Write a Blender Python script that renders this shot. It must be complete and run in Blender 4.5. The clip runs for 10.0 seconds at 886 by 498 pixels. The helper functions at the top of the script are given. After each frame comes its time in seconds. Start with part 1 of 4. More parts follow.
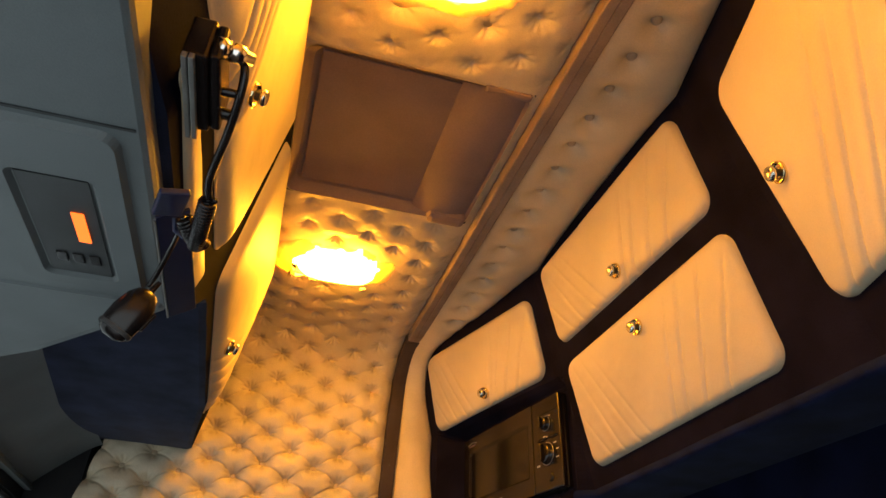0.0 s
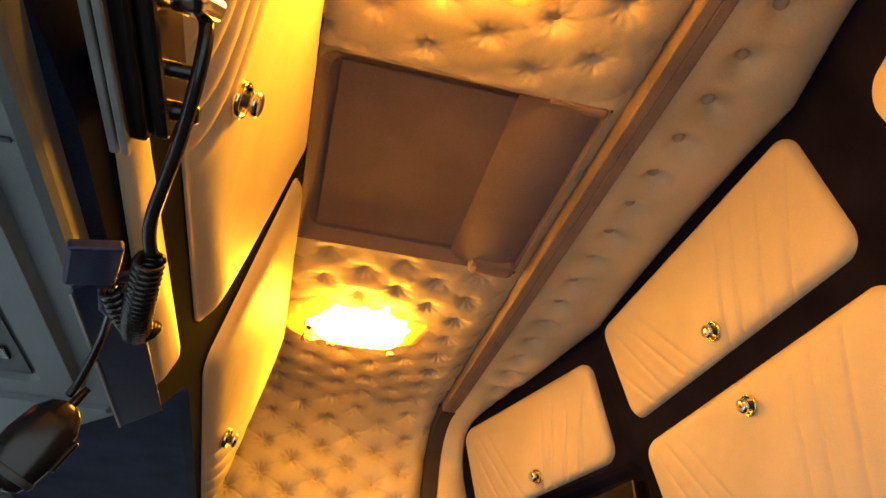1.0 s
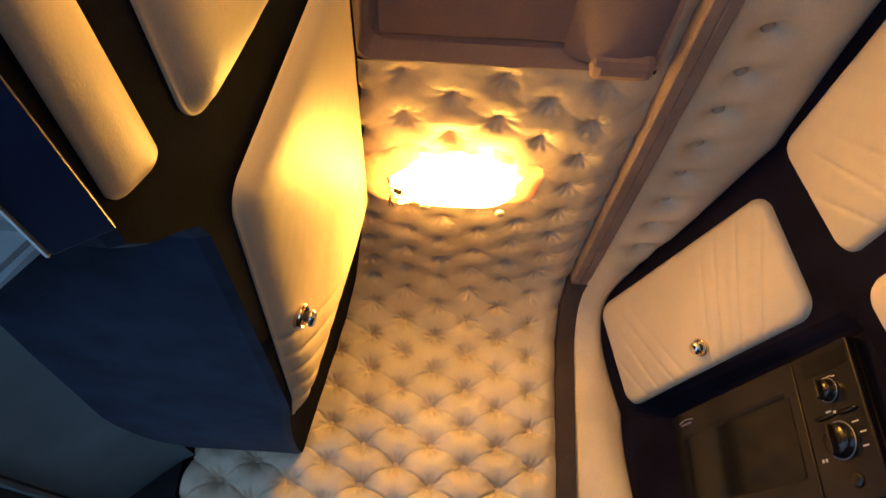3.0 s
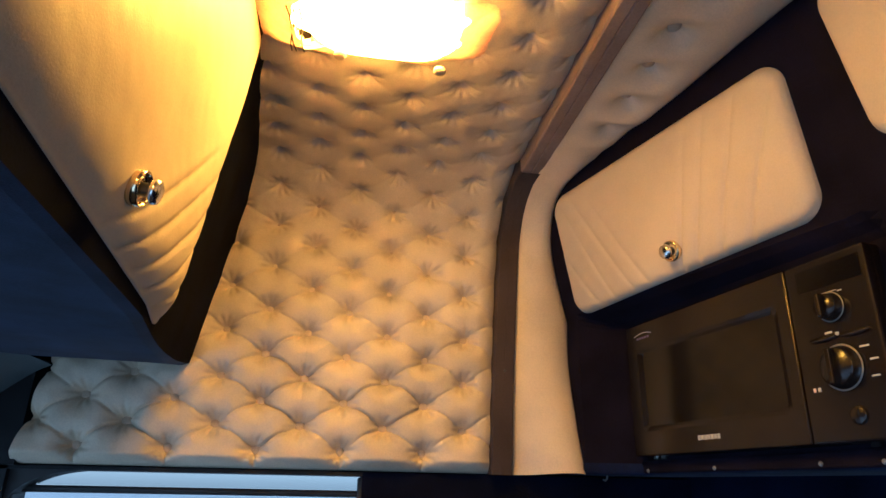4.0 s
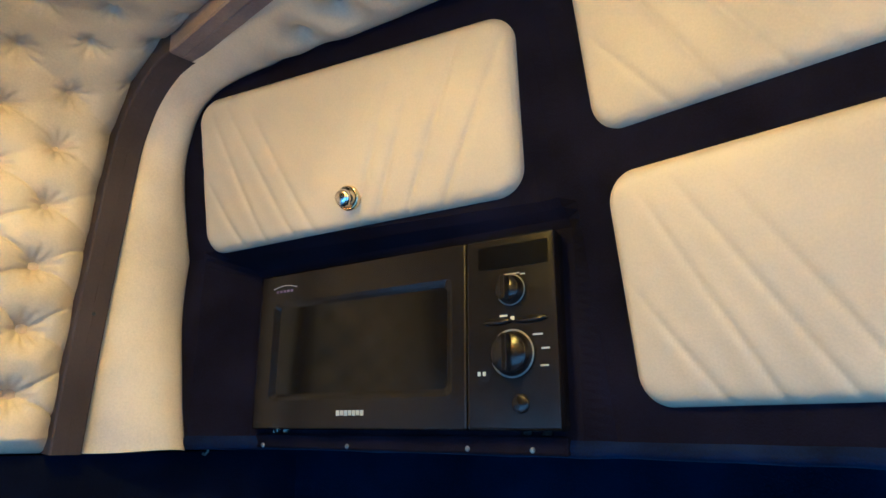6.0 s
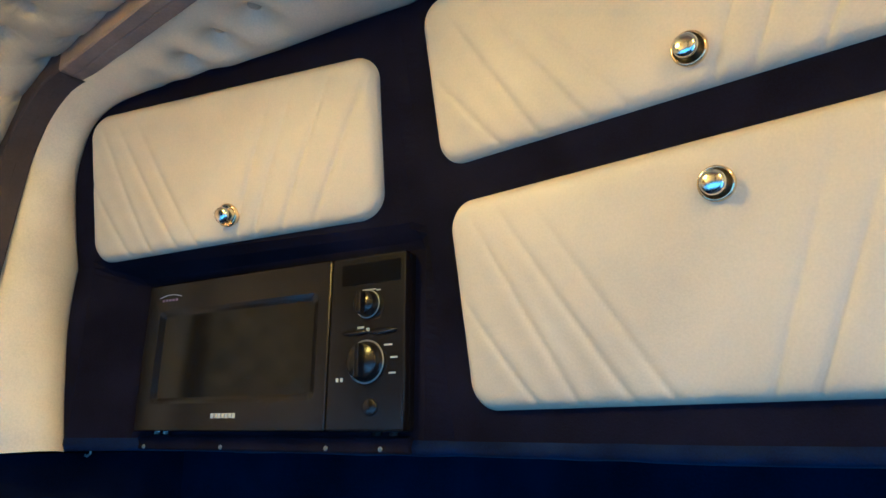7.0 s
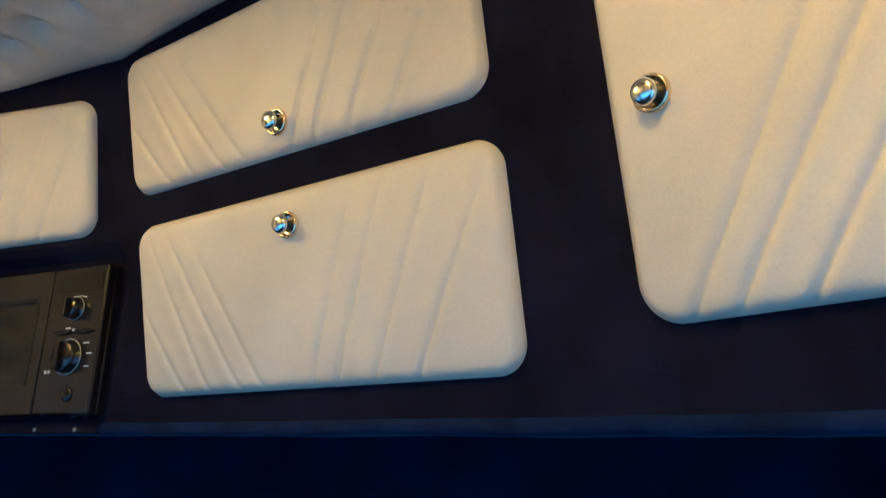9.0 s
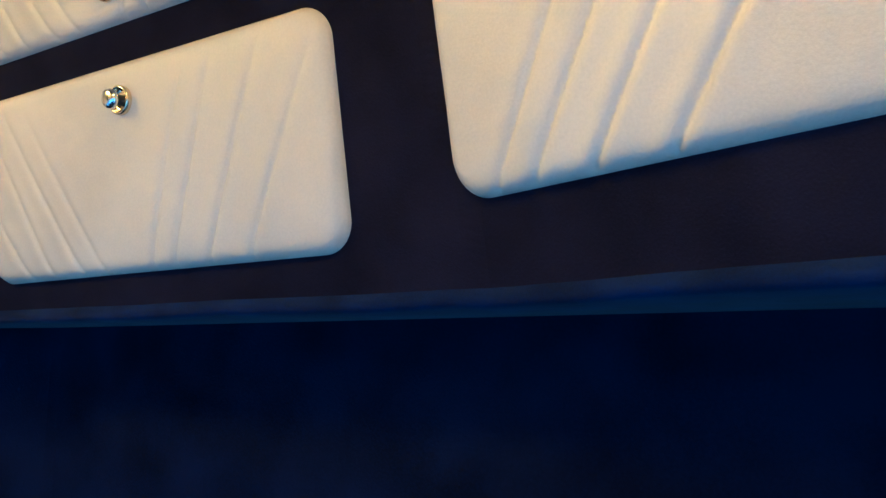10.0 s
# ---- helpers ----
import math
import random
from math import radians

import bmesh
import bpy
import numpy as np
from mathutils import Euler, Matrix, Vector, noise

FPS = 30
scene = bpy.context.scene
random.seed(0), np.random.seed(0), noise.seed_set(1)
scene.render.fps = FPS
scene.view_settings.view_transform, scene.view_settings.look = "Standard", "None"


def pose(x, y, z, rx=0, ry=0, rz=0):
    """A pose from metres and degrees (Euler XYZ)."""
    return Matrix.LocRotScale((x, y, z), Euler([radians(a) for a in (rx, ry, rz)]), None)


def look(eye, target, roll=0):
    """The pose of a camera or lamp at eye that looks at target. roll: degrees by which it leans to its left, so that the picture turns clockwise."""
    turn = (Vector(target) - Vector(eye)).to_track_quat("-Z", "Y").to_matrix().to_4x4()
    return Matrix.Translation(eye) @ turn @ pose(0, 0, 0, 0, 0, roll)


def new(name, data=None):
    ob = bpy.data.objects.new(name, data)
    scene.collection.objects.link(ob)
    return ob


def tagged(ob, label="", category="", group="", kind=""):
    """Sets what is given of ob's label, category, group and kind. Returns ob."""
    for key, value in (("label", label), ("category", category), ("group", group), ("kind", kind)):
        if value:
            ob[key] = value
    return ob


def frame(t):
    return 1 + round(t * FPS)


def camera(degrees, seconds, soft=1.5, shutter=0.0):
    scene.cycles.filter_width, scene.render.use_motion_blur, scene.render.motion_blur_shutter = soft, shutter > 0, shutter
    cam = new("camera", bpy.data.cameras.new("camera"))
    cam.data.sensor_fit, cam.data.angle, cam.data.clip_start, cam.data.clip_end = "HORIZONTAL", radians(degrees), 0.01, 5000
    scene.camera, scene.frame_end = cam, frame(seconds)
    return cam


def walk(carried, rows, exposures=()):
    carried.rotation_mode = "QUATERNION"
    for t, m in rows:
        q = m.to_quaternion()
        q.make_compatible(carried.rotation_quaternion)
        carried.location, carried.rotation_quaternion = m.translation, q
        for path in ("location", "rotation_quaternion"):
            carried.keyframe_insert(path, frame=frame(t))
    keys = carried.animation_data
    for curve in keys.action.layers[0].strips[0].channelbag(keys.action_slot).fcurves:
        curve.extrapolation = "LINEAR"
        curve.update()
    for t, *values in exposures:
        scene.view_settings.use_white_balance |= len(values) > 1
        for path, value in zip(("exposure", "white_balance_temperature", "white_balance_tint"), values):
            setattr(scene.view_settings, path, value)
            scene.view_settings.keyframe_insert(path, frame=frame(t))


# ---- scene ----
cam = camera(69.2, 10.0)
PATH = [
    (0, (-0.7421, -0.9768, 1.007), (-0.2996, 0.6302, 2.112), 1.94),
    (0.5, (-0.72, -0.9022, 1.152), (-0.331, 0.6392, 2.366), 2.77),
    (1, (-0.7376, -0.7584, 1.175), (-0.372, 0.7869, 2.391), 1.98),
    (1.5, (-0.7249, -0.6073, 1.189), (-0.421, 0.9662, 2.386), 0.79),
    (2, (-0.7245, -0.5711, 1.166), (-0.5466, 1.017, 2.368), 0.45),
    (2.2, (-0.7345, -0.5711, 1.176), (-0.5855, 1.034, 2.358), 1.05),
    (3.3, (-0.6647, -0.3789, 1.247), (-0.6201, 1.421, 2.117), 1.73),
    (3.5, (-0.6638, -0.3343, 1.26), (-0.5787, 1.501, 2.05), 1.67),
    (3.8, (-0.6504, -0.2832, 1.303), (-0.4506, 1.577, 2.011), 1.23),
    (4, (-0.6466, -0.2178, 1.318), (-0.3757, 1.635, 2.018), 1.11),
    (4.5, (-0.6752, -0.0381, 1.364), (-0.15, 1.801, 1.95), 0.38),
    (5, (-0.6504, 0.0532, 1.369), (0.2605, 1.747, 1.918), 0.65),
    (5.5, (-0.6421, 0.0498, 1.379), (0.5729, 1.542, 1.925), 0.50),
    (6, (-0.6538, 0.0138, 1.382), (0.742, 1.344, 1.913), 0.20),
    (7.5, (-0.6271, -0.2094, 1.3611), (0.8912, 0.9631, 1.9267), 0.10),
    (8, (-0.6028, -0.3138, 1.3362), (0.938, 0.8262, 1.9073), -0.02),
    (8.5, (-0.605, -0.432, 1.331), (0.974, 0.659, 1.895), 0.40),
    (9, (-0.595, -0.533, 1.347), (1.034, 0.482, 1.908), 0.10),
    (9.5, (-0.5756, -0.5914, 1.3485), (1.1316, 0.3199, 1.8533), -0.50),
    (10, (-0.517, -0.632, 1.314), (1.237, 0.28, 1.615), -0.10),
]
EXPOSURES = [(0.0, 1.80, 6700.0, 6.0), (0.5, 1.77, 6950.0, 6.5), (1.0, 1.87, 6500.0, 5.0), (2.0, 2.09, 4300.0, 0.0), (3.5, 1.60, 4450.0, 4.0), (4.5, 1.94, 3950.0, 0.0), (5.5, 2.09, 3360.0, -8.0), (6.0, 2.17, 3220.0, -12.0), (7.5, 2.02, 3120.0, -14.0), (8.5, 1.80, 3110.0, -12.0), (9.5, 1.84, 3120.0, -11.0), (10.0, 2.05, 3060.0, -8.0)]
walk(cam, [(t, look(eye, target, roll)) for t, eye, target, roll in PATH], EXPOSURES)

# ---- world, sun, exposure ----
world = bpy.data.worlds.new("sky_world")
scene.world = world
world.use_nodes = True
wn = world.node_tree.nodes
sky = wn.new("ShaderNodeTexSky")
sky.sky_type, sky.sun_disc = "NISHITA", False
sky.sun_elevation, sky.sun_rotation = radians(38), radians(250)
wn["Background"].inputs["Strength"].default_value = 0.075
cloud = wn.new("ShaderNodeHueSaturation")
cloud.inputs["Saturation"].default_value = 0.42
world.node_tree.links.new(sky.outputs["Color"], cloud.inputs["Color"])
world.node_tree.links.new(cloud.outputs["Color"], wn["Background"].inputs["Color"])
sun_data = bpy.data.lights.new("sun", "SUN")
sun_data.energy, sun_data.angle, sun_data.color = 1.1, radians(14), (1.0, 0.96, 0.9)
sun = new("sun", sun_data)
sun.matrix_world = look((-6, 1.5, 5.5), (0, 0, 1.2))

LAMP_COLOUR, LAMP_POWER = (1.0, 0.395, 0.022), 34.5


def daylight(name, place, toward, width, height, watts):
    """Sky light in the opening of a window or door."""
    d = bpy.data.lights.new(name, "AREA")
    d.shape, d.size, d.size_y, d.energy, d.color = "RECTANGLE", width, height, watts, (0.80, 0.91, 1.0)
    ob = new(name, d)
    ob.matrix_world = look(place, toward)
    return ob


daylight("windscreen_daylight", (-1.345, 0.0, 1.075), (0.0, 0.0, 1.075), 1.94, 0.53, 0.65)
daylight("doorway_daylight", (-0.80, -1.10, 0.75), (-0.80, 0.0, 0.75), 0.78, 1.15, 0.65)


# ---- materials ----
def mat(name, colour, rough=0.6, metal=0.0, vary=0.12, scale=8.0, bump=0.0, bump_scale=300.0, sheen=0.0, spec=0.5, dark=None):
    """Principled material with broad stains, fine grain and relief, in object coordinates."""
    m = bpy.data.materials.new(name)
    m.use_nodes = True
    nt = m.node_tree
    n, l = nt.nodes, nt.links
    b = n["Principled BSDF"]
    b.inputs["Roughness"].default_value, b.inputs["Metallic"].default_value = rough, metal
    b.inputs["Specular IOR Level"].default_value = spec
    b.inputs["Sheen Weight"].default_value = sheen
    co = n.new("ShaderNodeTexCoord")
    big, fine = n.new("ShaderNodeTexNoise"), n.new("ShaderNodeTexNoise")
    big.inputs["Scale"].default_value, big.inputs["Detail"].default_value = scale, 5
    fine.inputs["Scale"].default_value, fine.inputs["Detail"].default_value = bump_scale, 3
    l.new(co.outputs["Object"], big.inputs["Vector"])
    l.new(co.outputs["Object"], fine.inputs["Vector"])
    ramp = n.new("ShaderNodeValToRGB")
    low = dark or tuple(c * (1 - vary * 1.6) for c in colour)
    ramp.color_ramp.elements[0].color, ramp.color_ramp.elements[1].color = (*low, 1), (*[min(1, c * (1 + vary * 0.5)) for c in colour], 1)
    ramp.color_ramp.elements[0].position, ramp.color_ramp.elements[1].position = 0.3, 0.68
    add = n.new("ShaderNodeMath")
    add.operation = "MULTIPLY_ADD"
    add.inputs[1].default_value, add.inputs[2].default_value = 0.42, -0.21
    both = n.new("ShaderNodeMath")
    l.new(fine.outputs["Fac"], add.inputs[0])
    l.new(add.outputs[0], both.inputs[0])
    l.new(big.outputs["Fac"], both.inputs[1])
    l.new(both.outputs[0], ramp.inputs["Fac"])
    l.new(ramp.outputs["Color"], b.inputs["Base Color"])
    if bump:
        bp = n.new("ShaderNodeBump")
        bp.inputs["Strength"].default_value, bp.inputs["Distance"].default_value = bump, 0.002
        l.new(both.outputs[0], bp.inputs["Height"])
        l.new(bp.outputs["Normal"], b.inputs["Normal"])
    return m


def glowing(name, colour, strength):
    m = bpy.data.materials.new(name)
    m.use_nodes = True
    b = m.node_tree.nodes["Principled BSDF"]
    b.inputs["Base Color"].default_value = (*colour, 1)
    b.inputs["Emission Color"].default_value = (*colour, 1)
    b.inputs["Emission Strength"].default_value = strength
    return m


def glassy(name, colour, rough=0.02):
    m = bpy.data.materials.new(name)
    m.use_nodes = True
    b = m.node_tree.nodes["Principled BSDF"]
    b.inputs["Base Color"].default_value = (*colour, 1)
    b.inputs["Transmission Weight"].default_value = 1.0
    b.inputs["Roughness"].default_value = rough
    b.inputs["IOR"].default_value = 1.1
    return m


CREAM = mat("cream_leatherette", (0.63, 0.54, 0.385), 0.5, vary=0.08, scale=5, bump=0.25, bump_scale=420)
CREAM_TUFT = mat("buttoned_cream_leatherette", (0.67, 0.575, 0.415), 0.48, vary=0.13, scale=7, bump=0.35, bump_scale=360)
BUTTON = mat("covered_button", (0.57, 0.47, 0.34), 0.5, vary=0.15, scale=30)
NAVY = mat("navy_velour", (0.015, 0.020, 0.045), 0.95, vary=0.35, scale=14, bump=0.4, bump_scale=500, sheen=0.06, spec=0.06)
NAVY_EDGE = mat("blue_velour_edge", (0.009, 0.015, 0.052), 0.95, vary=0.35, scale=14, bump=0.4, bump_scale=500, sheen=0.04, spec=0.05)
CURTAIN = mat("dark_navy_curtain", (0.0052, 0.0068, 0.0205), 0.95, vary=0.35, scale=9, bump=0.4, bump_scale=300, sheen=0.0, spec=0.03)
BLACK_FABRIC = mat("dark_facing_velour", (0.0106, 0.0094, 0.0200), 0.95, vary=0.3, scale=10, bump=0.4, bump_scale=500, sheen=0.006, spec=0.03)
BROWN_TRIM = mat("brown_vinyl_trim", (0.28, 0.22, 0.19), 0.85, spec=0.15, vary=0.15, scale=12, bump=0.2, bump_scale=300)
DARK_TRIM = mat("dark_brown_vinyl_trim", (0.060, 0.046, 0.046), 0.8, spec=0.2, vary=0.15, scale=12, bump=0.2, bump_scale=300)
HATCH = mat("brown_hatch_plastic", (0.255, 0.19, 0.19), 0.75, spec=0.25, vary=0.12, scale=6, bump=0.15, bump_scale=250)
GREY = mat("grey_console_plastic", (0.12, 0.142, 0.15), 0.6, vary=0.12, scale=7, bump=0.25, bump_scale=600)
DARK_GREY = mat("dark_grey_plastic", (0.03, 0.034, 0.037), 0.5, vary=0.2, scale=12, bump=0.2, bump_scale=500)
BLACK = mat("black_plastic", (0.0115, 0.0092, 0.0094), 0.23, vary=0.2, scale=20, bump=0.05, bump_scale=600, spec=0.42)
GLOSS = mat("black_gloss_glass", (0.006, 0.0055, 0.006), 0.13, vary=0.1, scale=10, spec=0.35)
BLUE = mat("blue_trim_plate", (0.010, 0.017, 0.060), 0.4, vary=0.2, scale=14, bump=0.2)
CHROME = mat("chrome", (0.86, 0.83, 0.78), 0.2, 1.0, vary=0.03, scale=40)
BRASS = mat("gold_plated_ring", (0.84, 0.69, 0.42), 0.13, 1.0, vary=0.06, scale=40)
SILVER = mat("silver_print", (0.5, 0.5, 0.48), 0.4, vary=0.05)
BADGE = mat("violet_print", (0.16, 0.12, 0.22), 0.5, vary=0.05)
STEEL = mat("grey_metal", (0.32, 0.32, 0.31), 0.38, 0.7, vary=0.1, scale=30)
SHELL = mat("cab_shell_lining", (0.05, 0.05, 0.055), 0.8, vary=0.2, scale=5, bump=0.2)
CARPET = mat("dark_floor_mat", (0.03, 0.03, 0.032), 0.9, vary=0.3, scale=6, bump=0.4, bump_scale=200)
GROUND = mat("concrete_yard", (0.32, 0.32, 0.31), 0.85, vary=0.2, scale=0.6, bump=0.3, bump_scale=20)
RUBBER = mat("rubber_seal", (0.02, 0.02, 0.022), 0.6, vary=0.2)
FRAME_GREY = mat("door_frame_plastic", (0.009, 0.010, 0.012), 0.55, vary=0.15, spec=0.25)
GLASS = glassy("window_glass", (0.78, 0.84, 0.86))
TINT = glassy("tinted_window_band", (0.56, 0.59, 0.60), 0.12)
THIN = mat("thin_leatherette_over_lamp", (0.72, 0.60, 0.40), 0.6, vary=0.2, scale=40, bump=0.3, bump_scale=300)
_n, _l = THIN.node_tree.nodes, THIN.node_tree.links
_tr, _mix = _n.new("ShaderNodeBsdfTranslucent"), _n.new("ShaderNodeMixShader")
_tr.inputs["Color"].default_value, _mix.inputs["Fac"].default_value = (0.95, 0.68, 0.18, 1), 0.06
_l.new(_n["Principled BSDF"].outputs[0], _mix.inputs[1])
_l.new(_tr.outputs[0], _mix.inputs[2])
_l.new(_mix.outputs[0], _n["Material Output"].inputs["Surface"])
LENS = glowing("amber_lamp_lens", LAMP_COLOUR, LAMP_POWER)
ORANGE = glowing("orange_display", (1.0, 0.13, 0.012), 0.65)
HEADER = mat("slate_header_plastic", (0.13, 0.15, 0.16), 0.7, vary=0.12, scale=6, bump=0.2, bump_scale=500, spec=0.3)


# ---- mesh helpers ----
def mesh_ob(name, bm, material, parent=None, label="", smooth=False):
    bmesh.ops.recalc_face_normals(bm, faces=bm.faces)
    me = bpy.data.meshes.new(name)
    bm.to_mesh(me)
    bm.free()
    me.materials.append(material)
    if smooth:
        me.polygons.foreach_set("use_smooth", [True] * len(me.polygons))
    ob = new(name, me)
    if parent:
        ob.parent = parent
    if label:
        tagged(ob, label)
    return ob


def part(name, bm, material, parent, label="", smooth=False):
    return mesh_ob(name, bm, material, parent, label, smooth)


def empty(name, m, label, category, group=""):
    ob = new(name)
    ob.matrix_world = m
    return tagged(ob, label, category, group)


def add_box(bm, x0, x1, y0, y1, z0, z1, bevel=0.0, m=None):
    r = bmesh.ops.create_cube(bm, size=1.0, matrix=Matrix.LocRotScale(((x0 + x1) / 2, (y0 + y1) / 2, (z0 + z1) / 2), None, (abs(x1 - x0), abs(y1 - y0), abs(z1 - z0))))
    vs = r["verts"]
    if m is not None:
        bmesh.ops.transform(bm, matrix=m, verts=vs)
    if bevel:
        es = {e for v in vs for e in v.link_edges}
        bmesh.ops.bevel(bm, geom=list(es), offset=bevel, segments=2, profile=0.5, affect="EDGES")
    return vs


def box(x0, x1, y0, y1, z0, z1, bevel=0.0, m=None):
    bm = bmesh.new()
    add_box(bm, x0, x1, y0, y1, z0, z1, bevel, m)
    return bm


def turned(profile, n=28, m=None):
    """Body of revolution round z from (radius, height) rows."""
    bm = bmesh.new()
    rings = []
    for r, h in profile:
        rings.append([bm.verts.new((r * math.cos(2 * math.pi * k / n), r * math.sin(2 * math.pi * k / n), h)) for k in range(n)] if r > 1e-6 else [bm.verts.new((0, 0, h))])
    for a, b in zip(rings, rings[1:]):
        for k in range(n):
            k2 = (k + 1) % n
            f = [a[k % len(a)], a[k2 % len(a)], b[k2 % len(b)], b[k % len(b)]]
            f = list(dict.fromkeys(f))
            if len(f) > 2:
                bm.faces.new(f)
    if m is not None:
        bmesh.ops.transform(bm, matrix=m, verts=bm.verts)
    return bm


def tube(points, radius, n=8):
    """Round tube along points."""
    bm = bmesh.new()
    pts = [Vector(p) for p in points]
    rings = []
    for i, p in enumerate(pts):
        d = (pts[min(i + 1, len(pts) - 1)] - pts[max(i - 1, 0)]).normalized()
        a = d.orthogonal() if i == 0 else (ref - d * ref.dot(d))
        a = a.normalized()
        ref = a
        b = d.cross(a)
        rings.append([bm.verts.new(p + radius * (a * math.cos(2 * math.pi * k / n) + b * math.sin(2 * math.pi * k / n))) for k in range(n)])
    for a, b in zip(rings, rings[1:]):
        for k in range(n):
            bm.faces.new((a[k], a[(k + 1) % n], b[(k + 1) % n], b[k]))
    bm.faces.new(rings[0])
    bm.faces.new(rings[-1])
    return bm


def grid(nu, nv, f):
    """Quad sheet from f(u, v), u and v from 0 to 1."""
    bm = bmesh.new()
    vs = [[bm.verts.new(f(i / nu, j / nv)) for j in range(nv + 1)] for i in range(nu + 1)]
    for i in range(nu):
        for j in range(nv):
            bm.faces.new((vs[i][j], vs[i + 1][j], vs[i + 1][j + 1], vs[i][j + 1]))
    return bm, vs


def cloth(amount, scale, p):
    return amount * noise.noise(Vector(p) * scale)


# ---- the cab's cross-section: side wall, curved cove, ceiling ----
YC = 0.01
Z_CEIL, Z_BOT, Y_BOT = 1.905, 1.345, 0.988
WALL_DIR = Vector((-0.045, 1.0)).normalized()
COVE = 0.14
WALL_LEN = (Z_CEIL - Z_BOT) / WALL_DIR.y
STRAIGHT = WALL_LEN - COVE
TURN = math.atan2(WALL_DIR.y, -WALL_DIR.x)
RADIUS = COVE / math.tan(TURN / 2)
ARC = RADIUS * TURN
CORNER_Y = Y_BOT + WALL_DIR.x * WALL_LEN
HALF = STRAIGHT + ARC + CORNER_Y - COVE


def section(s, out=0.0, cove=COVE):
    """(distance from the middle, height) and the inward normal at arc length s from the wall's foot; out: the wall stands so much further out."""
    foot = Y_BOT + out
    corner, radius = foot + WALL_DIR.x * WALL_LEN, cove / math.tan(TURN / 2)
    straight, arc = WALL_LEN - cove, radius * TURN
    if s <= straight:
        return Vector((foot, Z_BOT)) + WALL_DIR * s, Vector((-WALL_DIR.y, WALL_DIR.x))
    if s <= straight + arc:
        a = TURN - (s - straight) / radius
        c = Vector((corner - cove, Z_CEIL - radius))
        away = Vector((math.sin(a), math.cos(a)))
        return c + radius * away, -away
    return Vector((corner - cove - (s - straight - arc), Z_CEIL)), Vector((0, -1))


def lined(x, s, h, side=1):
    """A place on the lining, h metres proud of it. side 1: far wall, -1: near wall."""
    p, n = section(s)
    q = p + n * h
    return Vector((x, YC + side * q.x, q.y))


def roof_z(y, out=0.0, cove=COVE):
    """Height of the lining over y."""
    d = abs(y - YC)
    corner, radius = Y_BOT + out + WALL_DIR.x * WALL_LEN, cove / math.tan(TURN / 2)
    if d <= corner - cove:
        return Z_CEIL
    if d >= Y_BOT + out:
        return Z_BOT
    lo, hi = 0.0, WALL_LEN - cove + radius * TURN
    for _ in range(30):
        mid = (lo + hi) / 2
        lo, hi = (mid, hi) if section(mid, out, cove)[0].x > d else (lo, mid)
    return section(lo, out, cove)[0].y


# ---- buttoned lining ----
PITCH_X, PITCH_S, FIRST_X, FIRST_S = 0.1472, 0.0837, -0.501, 0.0323
HX0, HX1, HY0, HY1 = -0.787, -0.368, -0.216, 0.203
LAMPS = [(-0.636, 0.460), (-0.624, -0.440)]
LX0, LX1 = -0.95, -0.343
SPLIT_S = STRAIGHT + ARC * 0.75


def rect_gap(x, y, x0, x1, y0, y1):
    return math.hypot(max(x0 - x, 0, x - x1), max(y0 - y, 0, y - y1))


def lamp_gap(x, y):
    """Distance outside the torn-looking opening round a lamp."""
    g = min(rect_gap(x, y, a0 - 0.086, a0 + 0.080, b0 - 0.018, b0 + 0.034) for a0, b0 in LAMPS)
    return g + cloth(0.034, 19, (x, y, 2.2)) + cloth(0.018, 50, (x, y, 4.2)) - 0.002


